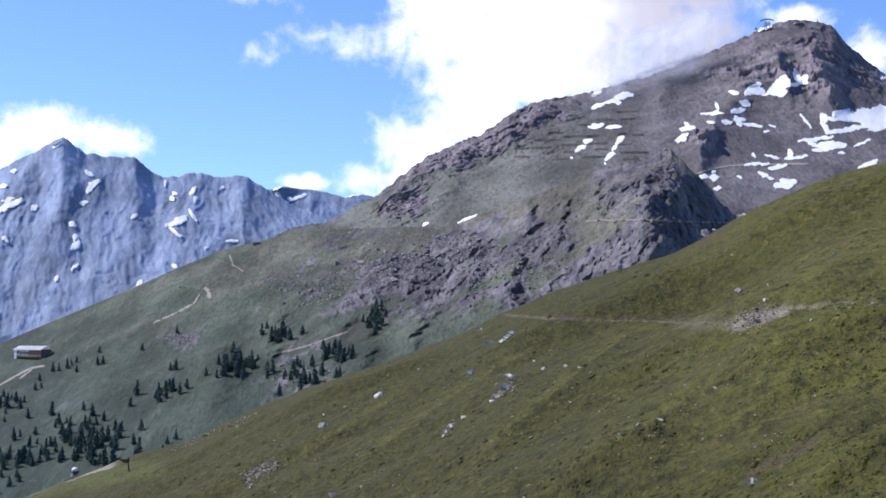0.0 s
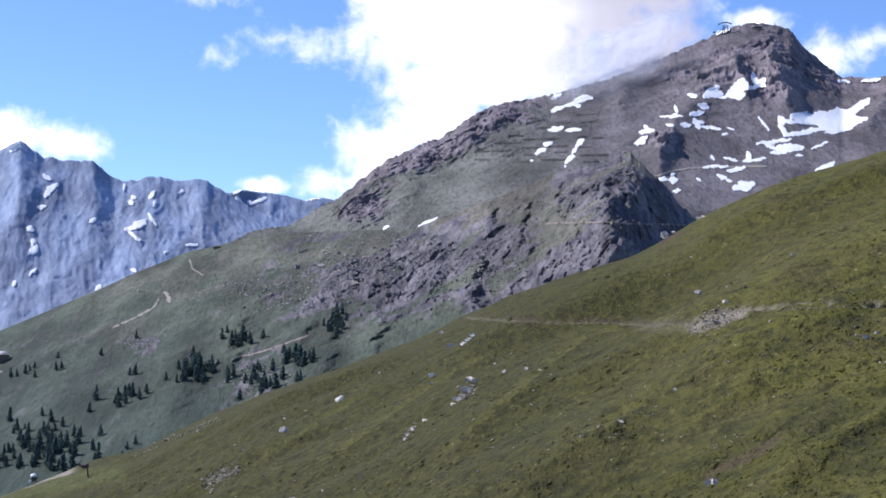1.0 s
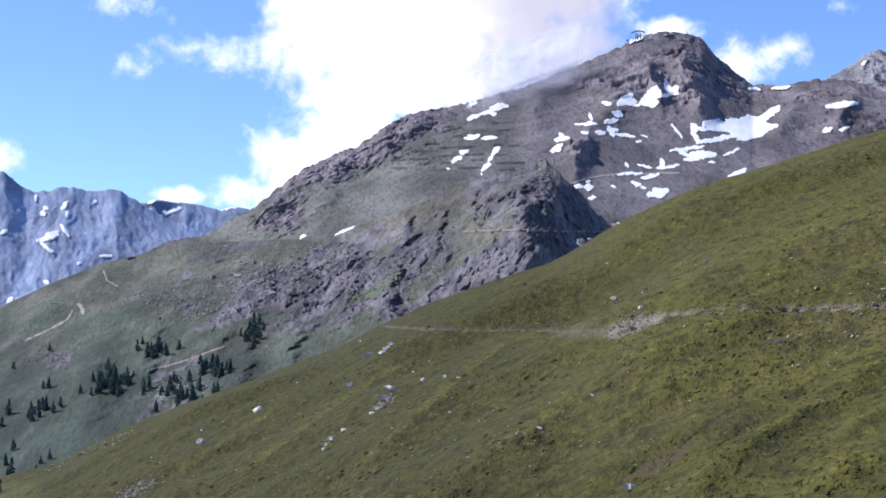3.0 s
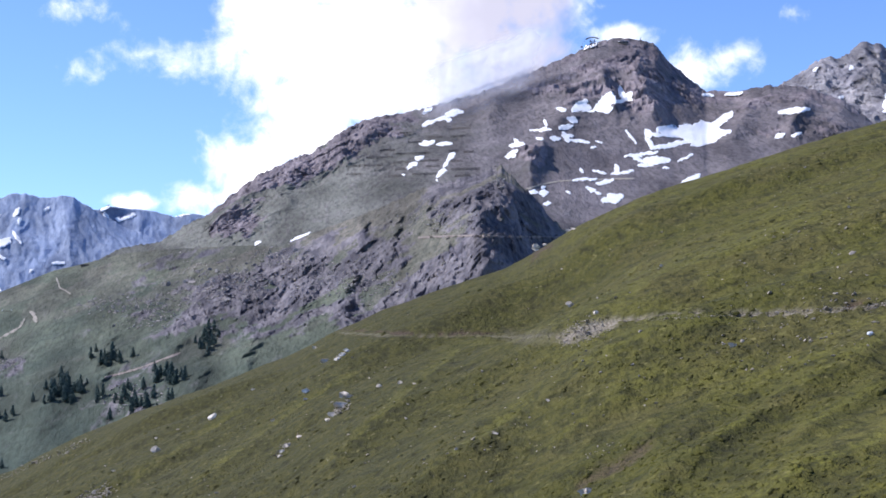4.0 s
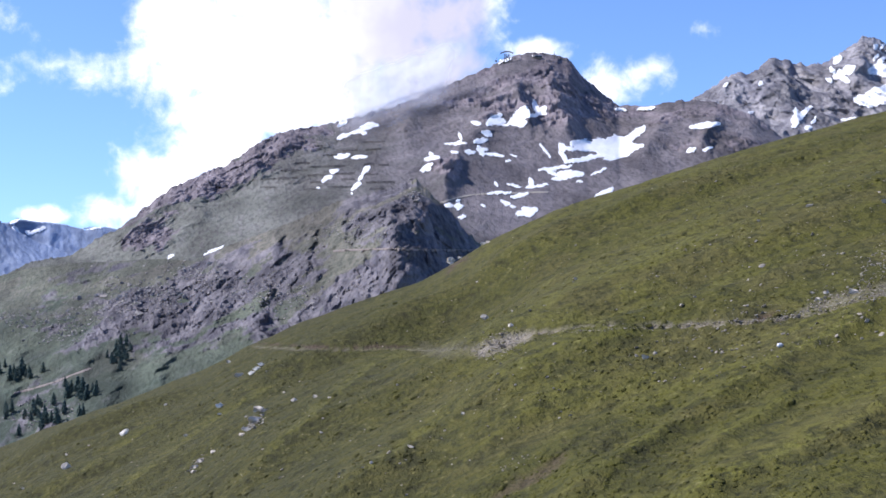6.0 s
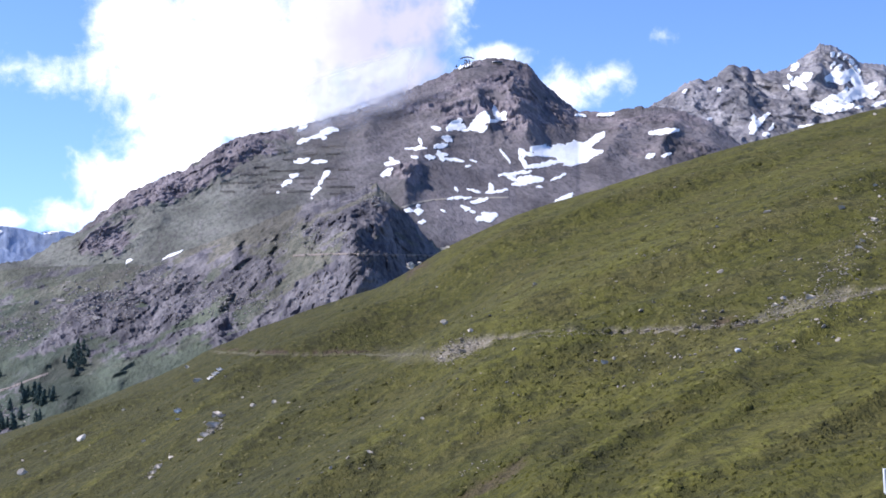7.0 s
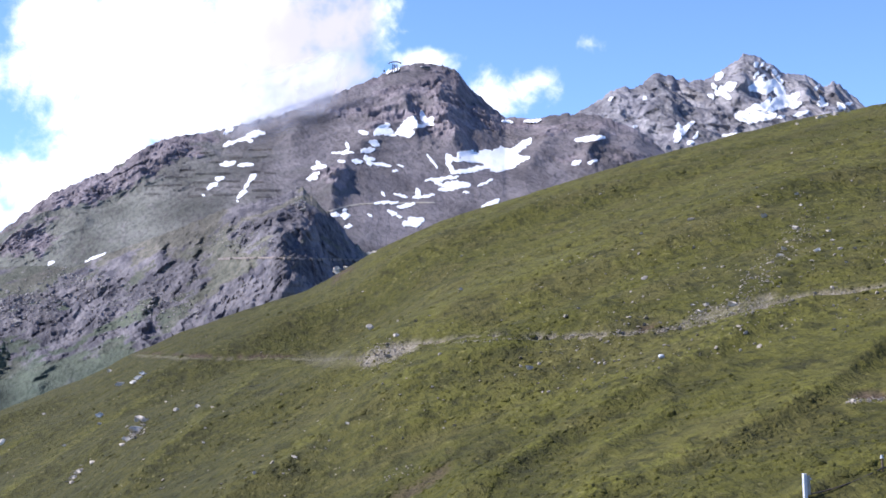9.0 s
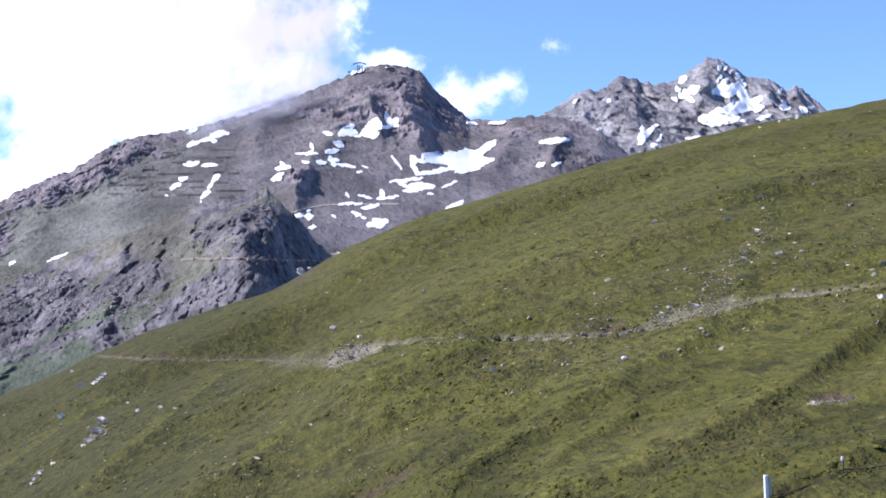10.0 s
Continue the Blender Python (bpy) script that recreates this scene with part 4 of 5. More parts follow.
WEST_SNOW = [
    [(-15.04, 7.28, -14.72, 7.5, 0.07)],
    [(-13.87, 6.38, -13.55, 6.23, 0.065), (-13.76, 5.63, -13.45, 6.02, 0.098), (-13.55, 5.85, -13.34, 6.07, 0.087)],
    [(-14.02, 5.15, -13.75, 5.24, 0.069)],
    [(-15.83, 4.89, -15.63, 5.04, 0.087)],
    [(-16.96, 4.8, -16.66, 5.12, 0.108), (-16.75, 4.95, -16.19, 5.22, 0.098), (-16.86, 5.16, -16.45, 5.3, 0.054)],
    [(-16.97, 5.71, -16.73, 5.8, 0.065)],
    [(-16.57, 6.3, -16.41, 6.37, 0.052)],
    [(-14.25, 3.46, -14.08, 3.68, 0.13), (-14.21, 3.79, -14.17, 3.94, 0.098)],
    [(-14.37, 4.43, -14.2, 4.32, 0.087)],
    [(-12.09, 4.64, -11.9, 4.78, 0.065)],
    [(-10.76, 4.38, -10.01, 4.61, 0.098), (-10.44, 4.61, -10.01, 4.72, 0.076), (-10.7, 4.34, -10.22, 3.95, 0.052), (-10.22, 4.5, -10.05, 4.65, 0.087)],
    [(-10.6, 5.48, -10.49, 5.37, 0.087), (-10.54, 5.65, -10.43, 5.59, 0.065)],
    [(-9.87, 5.6, -9.68, 5.88, 0.065)],
    [(-10.86, 5.91, -10.82, 6.08, 0.056)],
    [(-9.91, 5.01, -9.64, 4.57, 0.043)],
    [(-9.69, 5.27, -9.65, 5.49, 0.056)],
    [(-8.76, 5.83, -8.59, 5.88, 0.052)],
]
WEST_SNOW_LOW = [
    [(-8.44, 3.8, -8.05, 3.8, 0.069)],
    [(-10.53, 2.86, -10.38, 2.79, 0.061)],
    [(-11.85, 2.08, -11.7, 2.24, 0.061)],
    [(-9.28, 3.48, -9.2, 3.53, 0.052)],
    [(-14.28, 2.64, -14.07, 2.86, 0.061)],
    [(-14.89, 2.17, -14.81, 2.34, 0.052)],
    [(-16.84, 3.84, -16.63, 3.64, 0.065)],
]
HEAD_SNOW = [
    [(-6.62, 5.82, -6.38, 5.98, 0.052), (-6.53, 5.71, -6.31, 5.36, 0.061)],
    [(-6.09, 5.54, -5.97, 5.41, 0.052), (-5.91, 5.45, -5.42, 5.66, 0.074)],
    [(-3.98, 5.6, -3.32, 5.65, 0.052)],
]
EAST_SNOW = [
    [(26.07, 9.61, 26.83, 9.46, 0.195), (26.51, 9.7, 27.27, 9.87, 0.195), (26.61, 9.41, 27.48, 9.54, 0.13), (27.06, 9.88, 27.35, 10.19, 0.087), (27.38, 9.76, 27.83, 10.27, 0.174), (27.7, 9.85, 28.37, 10.24, 0.152), (28.03, 9.83, 28.42, 9.91, 0.108), (27.63, 10.61, 27.78, 10.21, 0.174), (26.65, 10.62, 27.42, 10.73, 0.174), (26.97, 10.47, 27.41, 10.51, 0.152), (27.42, 10.73, 27.81, 10.77, 0.13), (26.88, 10.82, 27.15, 11.02, 0.087)],
    [(27.62, 9.42, 27.84, 9.45, 0.065)],
    [(28.23, 9.45, 28.77, 9.61, 0.065)],
    [(25.32, 11.04, 25.54, 11.2, 0.108), (25.2, 10.85, 25.28, 10.63, 0.076)],
    [(25.34, 10.48, 26.01, 10.81, 0.141), (25.45, 10.56, 25.77, 10.32, 0.098)],
    [(25.01, 10.47, 25.16, 10.31, 0.061)],
    [(26.82, 11.43, 26.91, 11.55, 0.061)],
    [(27.05, 11.4, 27.19, 11.58, 0.061)],
    [(27.27, 11.27, 27.38, 11.4, 0.076)],
    [(27.5, 11.22, 27.56, 11.04, 0.069)],
    [(26.78, 11.02, 26.92, 11.21, 0.061)],
    [(27.53, 10.87, 27.75, 10.97, 0.061)],
    [(29.16, 9.87, 29.42, 9.81, 0.108), (29.22, 10.12, 29.32, 9.99, 0.076)],
    [(29.06, 10.41, 29.17, 10.51, 0.065)],
    [(29.88, 9.78, 30.09, 9.64, 0.108), (30.11, 9.74, 30.37, 9.77, 0.054)],
]
EAST_SNOW_LOW = [
    [(23.81, 9.4, 23.8, 9.24, 0.087), (23.68, 8.96, 24.09, 9.23, 0.152), (23.67, 8.75, 23.85, 8.85, 0.108), (24.09, 9.27, 24.38, 9.44, 0.069)],
    [(24.11, 8.66, 24.35, 8.69, 0.076), (24.4, 8.82, 24.52, 9.04, 0.054)],
    [(21.66, 9.42, 21.72, 9.24, 0.076)],
    [(21.14, 10.45, 21.25, 10.53, 0.065)],
    [(22.45, 10.4, 22.58, 10.5, 0.065)],
    [(25.5, 8.84, 26, 8.92, 0.052)],
    [(22.04, 9.36, 22.19, 9.38, 0.054)],
]

for patches, surface, lift, ragged, fill, words in (
        (SUMMIT_SNOW, MAIN, 0.8, 0.45, True, "white old snow patch below the rocky summit"), (BASIN_SNOW, MAIN, 0.8, 0.45, True, "ragged white snow remnant in the stony basin"),
        (TERRACE_SNOW, MAIN, 0.8, 0.45, True, "white snow patch on the terraced slope"), (BARRIER_SNOW, MAIN, 0.8, 0.45, True, "white snow patch among the avalanche barriers"),
        (WEST_SNOW, WEST, 3.0, 0.5, True, "white snow gully on the far blue-grey peaks"), (WEST_SNOW_LOW, WEST, 3.0, 0.5, True, "small snow remnant low on the far peaks"),
        (HEAD_SNOW, HEAD, 2.2, 0.5, True, "snow field on the far ridge"), (EAST_SNOW, EAST, 1.2, 0.5, True, "bright snow field on the granite peak"),
        (EAST_SNOW_LOW, EAST, 1.2, 0.5, True, "snow gully in the granite wall")):
    for strokes in patches:
        tagged(laid("snow_patch", strokes, surface, SNOW, lift, ragged, 0.3, 0.0125, fill, 0.07, 0.5), words, "snow patch", words + "es")


def road(name, rows, width, surface, mat, label, lift=0.7, ragged=0.25):
    strokes = [(*a, *b, width) for a, b in zip(rows[:-1], rows[1:])]
    return tagged(laid(name, strokes, surface, mat, lift, ragged, 0.2), label, "track", kind="structure")


road("road", [(-17.24, -1.87), (-16.84, -1.71), (-16.24, -1.35), (-15.73, -1.08), (-15.26, -1.0)], 0.032, FRONT, GRAVEL, "pale gravel road leading to the mountain lodge")
road("road", [(-16.11, -1.46), (-15.87, -1.27), (-15.71, -1.15)], 0.028, FRONT, GRAVEL, "short gravel branch of the lodge road")
road("track", [(-9.27, 1.99), (-9.16, 1.82), (-9.07, 1.64)], 0.06, FRONT, GRAVEL, "pale bare earth scar on the ski slope", ragged=1.4)
road("track", [(-11.19, 0.63), (-10.4, 1.0), (-9.69, 1.38), (-9.5, 1.71)], 0.03, FRONT, GRAVEL, "narrow pale track across the grassy flank", ragged=1.6)
road("track", [(-8.33, 3.25), (-8.21, 2.88), (-7.82, 2.66)], 0.025, FRONT, GRAVEL, "thin pale track below the ridge hut", ragged=1.2)
road("track", [(-6.55, -0.57), (-5.83, -0.4), (-5.11, -0.2), (-4.34, 0.09), (-3.74, 0.29)], 0.03, FRONT, RED_EARTH, "reddish track cut through the gorge cliffs", ragged=0.5)
road("road", [(5.6, 4.6), (6.3, 4.62), (7.66, 4.62), (9.19, 4.53), (11.56, 4.46)], 0.016, FRONT, RED_EARTH, "level road cut across the rocky spur", lift=1.6, ragged=0.5)
road("road", [(9.81, 6.38), (10.51, 6.57), (11.15, 6.68), (12.22, 6.7), (14.13, 6.69)], 0.03, MAIN, GRAVEL, "gravel terrace road below the snow basin")


# ---------- conifers ----------
def pine_meshes(seed, tall):
    """Trunk and crown of a stone pine: whorls of drooping limbs with ragged clumps of needles."""
    rnd = random.Random(seed)
    trunk = bmesh.new()
    rod(trunk, (0, 0, -0.8), (0.1, 0, tall * 0.5), tall * 0.024, tall * 0.016)
    rod(trunk, (0.1, 0, tall * 0.48), (0, 0, tall * 0.97), tall * 0.016, 0.02)
    crown = bmesh.new()
    levels = 11
    for lv in range(levels):
        f = lv / (levels - 1)
        z = tall * (0.12 + 0.86 * f)
        reach = tall * (0.29 * (1 - f) ** 0.7 + 0.03) * rnd.uniform(0.8, 1.15)
        for n in range(max(3, int(8 - 5 * f))):
            a = rnd.uniform(0, 6.283)
            far = reach * rnd.uniform(0.45, 1.0)
            rod(trunk, (0, 0, z), (far * math.cos(a), far * math.sin(a), z - far * 0.1), 0.05, 0.02, 3)
            for c in range(2):
                d = far * (0.45 + 0.5 * c)
                m = pose(d * math.cos(a), d * math.sin(a), z - d * 0.12 + rnd.uniform(-0.2, 0.2), rnd.uniform(-25, 25), rnd.uniform(-25, 25), math.degrees(a)) @ Matrix.Diagonal(
                    (tall * 0.075 * rnd.uniform(0.7, 1.3), tall * 0.055 * rnd.uniform(0.7, 1.3), tall * 0.04 * rnd.uniform(0.8, 1.4), 1))
                made = bmesh.ops.create_icosphere(crown, subdivisions=1, radius=1, matrix=m)["verts"]
                for v in made:
                    v.co += Vector((rnd.uniform(-1, 1), rnd.uniform(-1, 1), rnd.uniform(-1, 1))) * tall * 0.018
    return trunk, crown


PINES = []
for seed, tall in ((1, 12.0), (2, 10.0), (3, 13.5), (4, 8.0)):
    t, c = pine_meshes(seed, tall)
    root = thing("pine_tree", pose(0, 0, -900), "dark green stone pine on the grassy slope", "tree", "pines on the slope")
    solid("trunk", t, BARK, "", root)
    solid("crown", c, NEEDLES, "", root)
    PINES.append(root)
TREES = [(-15.95, -2.35), (-16.11, -2.61), (-16.66, -2.43), (-16.24, -2.35), (-16.41, -2.26), (-15.56, -1.92), (-15.34, -1.84), (-15.41, -1.57), (-14.93, -1.23), (-14.7, -1.18), (-14.4, -1.1), (-14.25, -0.99), (-14.08, -0.88),
         (-14.07, -1.23), (-13.29, -0.97), (-13.1, -0.93), (-13.23, -0.51), (-11.64, -0.44), (-10.31, 0.23), (-10.55, -1.2), (-10.36, -1.16), (-14.95, -2.89), (-14.67, -3.2), (-13.78, -2.68), (-13.45, -2.91), (-13.04, -3.09),
         (-12.6, -3.49), (-12.34, -3.49), (-11.62, -3.46), (-15.81, -2.96), (-16.09, -3.65), (-16.3, -3.78), (-15.55, -3.57), (-15.46, -3.92), (-14.36, -3.85), (-15.07, -4.53), (-14.56, -4.54), (-13.72, -3.34), (-13.42, -3.52),
         (-13.37, -4.39), (-12.72, -4.06), (-14.01, -4.12), (-10.33, -3.83), (-10.65, -4.0), (-16.12, -4.6), (-16.66, -4.84), (-10.96, -2.4), (-10.7, -2.27), (-12.05, -2.57)]
rnd = random.Random(5)
# groves: centre bearing, height, spreads, count
# the grove at -2.6 is added as a dark mass for a shadowed gash
for b, h, wb, wh, n in ((-14.0, -3.9, 1.1, 0.5, 45), (-16.3, -4.6, 0.8, 0.6, 30), (-12.6, -4.4, 1.2, 0.4, 22), (-8.0, -1.1, 0.9, 0.42, 55), (-5.3, -1.6, 1.2, 0.5, 30), (-2.6, 0.7, 0.4, 0.6, 16), (-4.3, -0.7, 0.8, 0.3, 18), (-6.3, 0.1, 0.6, 0.3, 18), (-16.6, -2.6, 0.5, 0.5, 10), (-10.6, -2.0, 0.7, 0.25, 12)):
    TREES += [(b + rnd.gauss(0, wb * 0.6), h + rnd.gauss(0, wh * 0.6)) for _ in range(n)]
for (b, h), p in zip(TREES, FRONT.at(*np.array(TREES).T)):
    src = PINES[rnd.randrange(4)]
    s = rnd.uniform(0.75, 1.15)
    copy_thing(src, Matrix.Translation(p) @ pose(0, 0, 0, rnd.uniform(-4, 4), rnd.uniform(-4, 4), rnd.uniform(0, 360)) @ Matrix.Scale(s, 4)).scale = (s, s, s * rnd.uniform(0.9, 1.15))
for root in PINES:
    for part_ob in root.children_recursive:
        bpy.data.objects.remove(part_ob)
    bpy.data.objects.remove(root)


# ---------- buildings on the slopes ----------
def lodge():
    """Long mountain lodge with a pale pitched roof, a white gable and a dark timber front."""
    a, b = FRONT.at([-16.15, -15.18], [-0.62, -0.62])
    wide = float(np.hypot(*(b - a)[:2]))
    turn = math.degrees(math.atan2(b[1] - a[1], b[0] - a[0]))
    root = thing("mountain_lodge", Matrix.Translation((a + b) / 2) @ pose(0, 0, 0, 0, 0, turn), "long mountain lodge with pale roof and dark timber front", "building")
    L, D, H = wide * 0.5, 7.5, 8.5
    bm = box(bmesh.new(), -L, L, -D, D, -7, H)
    solid("wall", bm, TIMBER, "dark timber front wall", root)
    bm = box(bmesh.new(), -L - 0.25, -L + 5.5, -D - 0.4, D + 0.4, -5, H - 0.4, 0.1)
    solid("gable", bm, WHITE, "white plastered gable end", root)
    bm = bmesh.new()
    top = [bm.verts.new(v) for v in ((-L - 2, -D - 2, H - 0.8), (L + 2, -D - 2, H - 0.8), (L + 2, 0, H + 4.6), (-L - 2, 0, H + 4.6), (-L - 2, D + 2, H - 0.8), (L + 2, D + 2, H - 0.8))]
    bm.faces.new(top[:4]), bm.faces.new((top[3], top[2], top[5], top[4]))
    bmesh.ops.solidify(bm, geom=bm.faces[:], thickness=0.6)
    solid("roof", bm, WHITE, "pale metal roof", root)
    pane = box(bmesh.new(), -1.1, 1.1, -0.12, 0.12, -0.8, 0.8, 0.04)
    first = solid("window", pane, GLASS_DARK, "", root)
    first.location = (-L + 9, -D - 0.05, 5.6)
    for n in range(1, 9):
        again("window", first, pose(-L + 9 + n * 3.1, -D - 0.05, 5.6), root)
    for n in range(9):
        again("window", first, pose(-L + 9 + n * 3.1, -D - 0.05, 1.8), root)
    rim = bmesh.new()
    for x0, x1, z0, z1 in ((-1.3, -1.1, -1.0, 1.0), (1.1, 1.3, -1.0, 1.0), (-1.1, 1.1, 0.8, 1.0), (-1.1, 1.1, -1.0, -0.8)):
        box(rim, x0, x1, -0.16, 0.1, z0, z1)
    panes = [o for o in root.children if o.name.startswith("window")]
    edge = solid("window_frame", rim, WHITE, "white window frame", panes[0])
    for o in panes[1:]:
        again("window_frame", edge, Matrix.Identity(4), o)
    bm = box(bmesh.new(), -L + 6, L - 2, -D - 4.5, -D, -0.9, -0.3, 0.1)
    solid("terrace", bm, TIMBER, "timber sun terrace", root)


def hut():
    p = FRONT.at([-7.28], [3.70])[0]
    root = thing("ridge_hut", Matrix.Translation(p) @ pose(0, 0, 0, 0, 0, 8) @ Matrix.Scale(0.62, 4), "low dark lift hut on the grassy ridge", "building")
    solid("wall", box(bmesh.new(), -9, 9, -4, 4, -3, 3.4, 0.1), TIMBER, "", root)
    bm = bmesh.new()
    box(bm, -10, 10, -5, 5, 3.4, 4.1, 0.1)
    solid("roof", bm, DARK_STEEL, "flat dark roof", root)
    knob = None
    door = solid("door", box(bmesh.new(), -1.2, 1.2, -4.12, -3.98, -0.2, 2.3), GLASS_DARK, "", root)
    other = again("door", door, pose(-5, 0, 0), root)
    knob = solid("door_handle", box(bmesh.new(), 0.8, 1.0, -4.25, -4.12, 0.8, 1.2), STEEL, "", door)
    again("door_handle", knob, Matrix.Identity(4), other)


def gantry(b, h, tall, wide):
    p = FRONT.at([b], [h])[0]
    root = thing("lift_gantry", Matrix.Translation(p) @ pose(0, 0, 0, 0, 0, 12), "dark steel lift gantry on the ski slope", "lift gantry")
    leg = solid("leg", rod(bmesh.new(), (0, 0, -2), (0, 0, tall), 0.26, 0.2), DARK_STEEL, "", root)
    leg.location.x = -wide / 2
    again("leg", leg, pose(wide / 2, 0, 0), root)
    solid("crossbeam", box(bmesh.new(), -wide * 0.85, wide * 0.85, -0.25, 0.25, tall - 0.25, tall + 0.25, 0.05), DARK_STEEL, "", root)
    wheel = solid("sheave", rod(bmesh.new(), (0, -0.25, 0), (0, 0.25, 0), 0.7, None, 14), STEEL, "", root)
    wheel.location = (-wide * 0.8, 0, tall + 1.2)
    again("sheave", wheel, pose(wide * 0.8, 0, tall + 1.2), root)


def summit_station():
    a = MAIN.at([13.89], [11.9])[0]
    root = thing("summit_station", Matrix.Translation(a) @ pose(0, 0, 0, 0, 0, -14) @ Matrix.Scale(0.7, 4), "flat-roofed dark cable car station on the summit", "building")
    bm = bmesh.new()
    bmesh.ops.create_cone(bm, cap_ends=True, segments=28, radius1=15, radius2=14, depth=13, matrix=Matrix.Diagonal((1, 0.55, 1, 1)))
    solid("wall", bm, TIMBER, "dark rounded facade", root)
    bm = bmesh.new()
    bmesh.ops.create_cone(bm, cap_ends=True, segments=28, radius1=15.4, radius2=15, depth=1.0, matrix=Matrix.Translation((0, 0, 7.0)) @ Matrix.Diagonal((1, 0.58, 1, 1)))
    solid("roof", bm, STEEL, "grey flat roof", root)
    pane = box(bmesh.new(), -1.4, 1.4, -0.2, 0.2, 2.2, 5.6, 0.05)
    first = solid("window", pane, GLASS_DARK, "", root)
    for n in range(9):
        t = radians(-150 + n * 15)
        m = pose(14.5 * math.cos(t), 8.0 * math.sin(t), 0, 0, 0, math.degrees(math.atan2(math.sin(t) / 0.55, math.cos(t))) + 90)
        if n:
            again("window", first, m, root)
        else:
            first.matrix_basis = m
    p = MAIN.at([14.57], [11.85])[0]
    mast = thing("radio_mast", Matrix.Translation(p), "thin steel radio mast on the summit", "mast")
    solid("pole", rod(bmesh.new(), (0, 0, -3), (0, 0, 13), 0.4, 0.25), DARK_STEEL, "", mast)
    solid("antenna", box(bmesh.new(), -1.2, 1.2, -0.3, 0.3, 10, 11.5, 0.1), STEEL, "", mast)
    # the last support of the cable car, with its wide saddle
    p = MAIN.at([12.68], [11.78])[0] + np.array((0, 0, 3.0))
    tower = thing("cable_car_support", Matrix.Translation(p) @ pose(0, 0, 0, 0, 0, -10), "steel cable car support with a broad curved saddle", "cable car support")
    leg = solid("leg", rod(bmesh.new(), (-6, 0, -6), (-4, 0, 15), 0.9, 0.7), DARK_STEEL, "", tower)
    again("leg", leg, pose(0, 0, 0, 0, 0, 180), tower)
    again("leg", leg, pose(3.5, 2, 0, 0, 0, 0), tower)
    bm = bmesh.new()
    for n in range(8):
        u0, u1 = -13 + n * 3.2, -13 + (n + 1) * 3.2
        z0, z1 = 19.5 - 0.022 * u0 * u0, 19.5 - 0.022 * u1 * u1
        rod(bm, (u0, -1.5, z0), (u1, -1.5, z1), 0.8), rod(bm, (u0, 1.5, z0), (u1, 1.5, z1), 0.8)
        rod(bm, (u0, -1.5, z0), (u0, 1.5, z0), 0.5)
    solid("saddle", bm, DARK_STEEL, "broad curved rope saddle", tower)
    brace = bmesh.new()
    rod(brace, (-5, 0, 5), (4.6, 0, 13), 0.5), rod(brace, (5, 0, 5), (-4.6, 0, 13), 0.5)
    solid("brace", brace, DARK_STEEL, "", tower)
    p = MAIN.at([12.25], [11.6])[0]
    cabin = thing("gondola_cabin", Matrix.Translation(p + np.array((0, 0, 15.0))), "small dark cable car cabin hanging from its rope", "gondola")
    solid("cabin", box(bmesh.new(), -1.7, 1.7, -1.4, 1.4, -3.2, 0, 0.4), DARK_STEEL, "", cabin)
    solid("hanger", rod(bmesh.new(), (0, 0, 0), (0, 0, 2.6), 0.2), STEEL, "", cabin)
    rope = thing("haul_rope", Matrix.Identity(4), "thin steel rope of the cable car", "rope")
    end = tower.matrix_basis @ Vector((-12, 0, 17.3))
    hang = Vector(p) + Vector((0, 0, 17.6))
    bm = rod(bmesh.new(), end, hang, 0.09, None, 5)
    rod(bm, hang, hang + (hang - end) * 6 - Vector((0, 0, 45)), 0.09, None, 5)
    solid("rope", bm, DARK_STEEL, "", rope)


lodge()
hut()
gantry(-10.13, 1.70, 11.0, 7.0)
summit_station()


# ---------- avalanche barriers ----------
BARRIERS = [(2.82, 7.43, 4.26, 7.47), (2.81, 7.13, 3.38, 7.12), (3.62, 7.75, 4.65, 7.77), (4.2, 8.05, 4.76, 8.04), (4.76, 7.88, 6.13, 7.91), (4.68, 7.56, 5.44, 7.56), (5.74, 7.59, 6.5, 7.6), (5.3, 8.33, 5.8, 8.34),
            (4.75, 7.28, 5.21, 7.3), (4.48, 7.01, 4.97, 7.03), (5.43, 7.08, 6.38, 7.08), (5.97, 7.37, 6.5, 7.37), (6.98, 8.51, 7.55, 8.54), (6.84, 8.82, 7.75, 8.83), (6.89, 7.95, 7.27, 7.96), (7.46, 7.9, 7.88, 7.91),
            (6.96, 7.57, 7.42, 7.55), (6.95, 7.24, 8.09, 7.23), (7.1, 6.97, 7.71, 6.97), (6.07, 8.5, 6.64, 8.52)]
post_me = beam_me = None
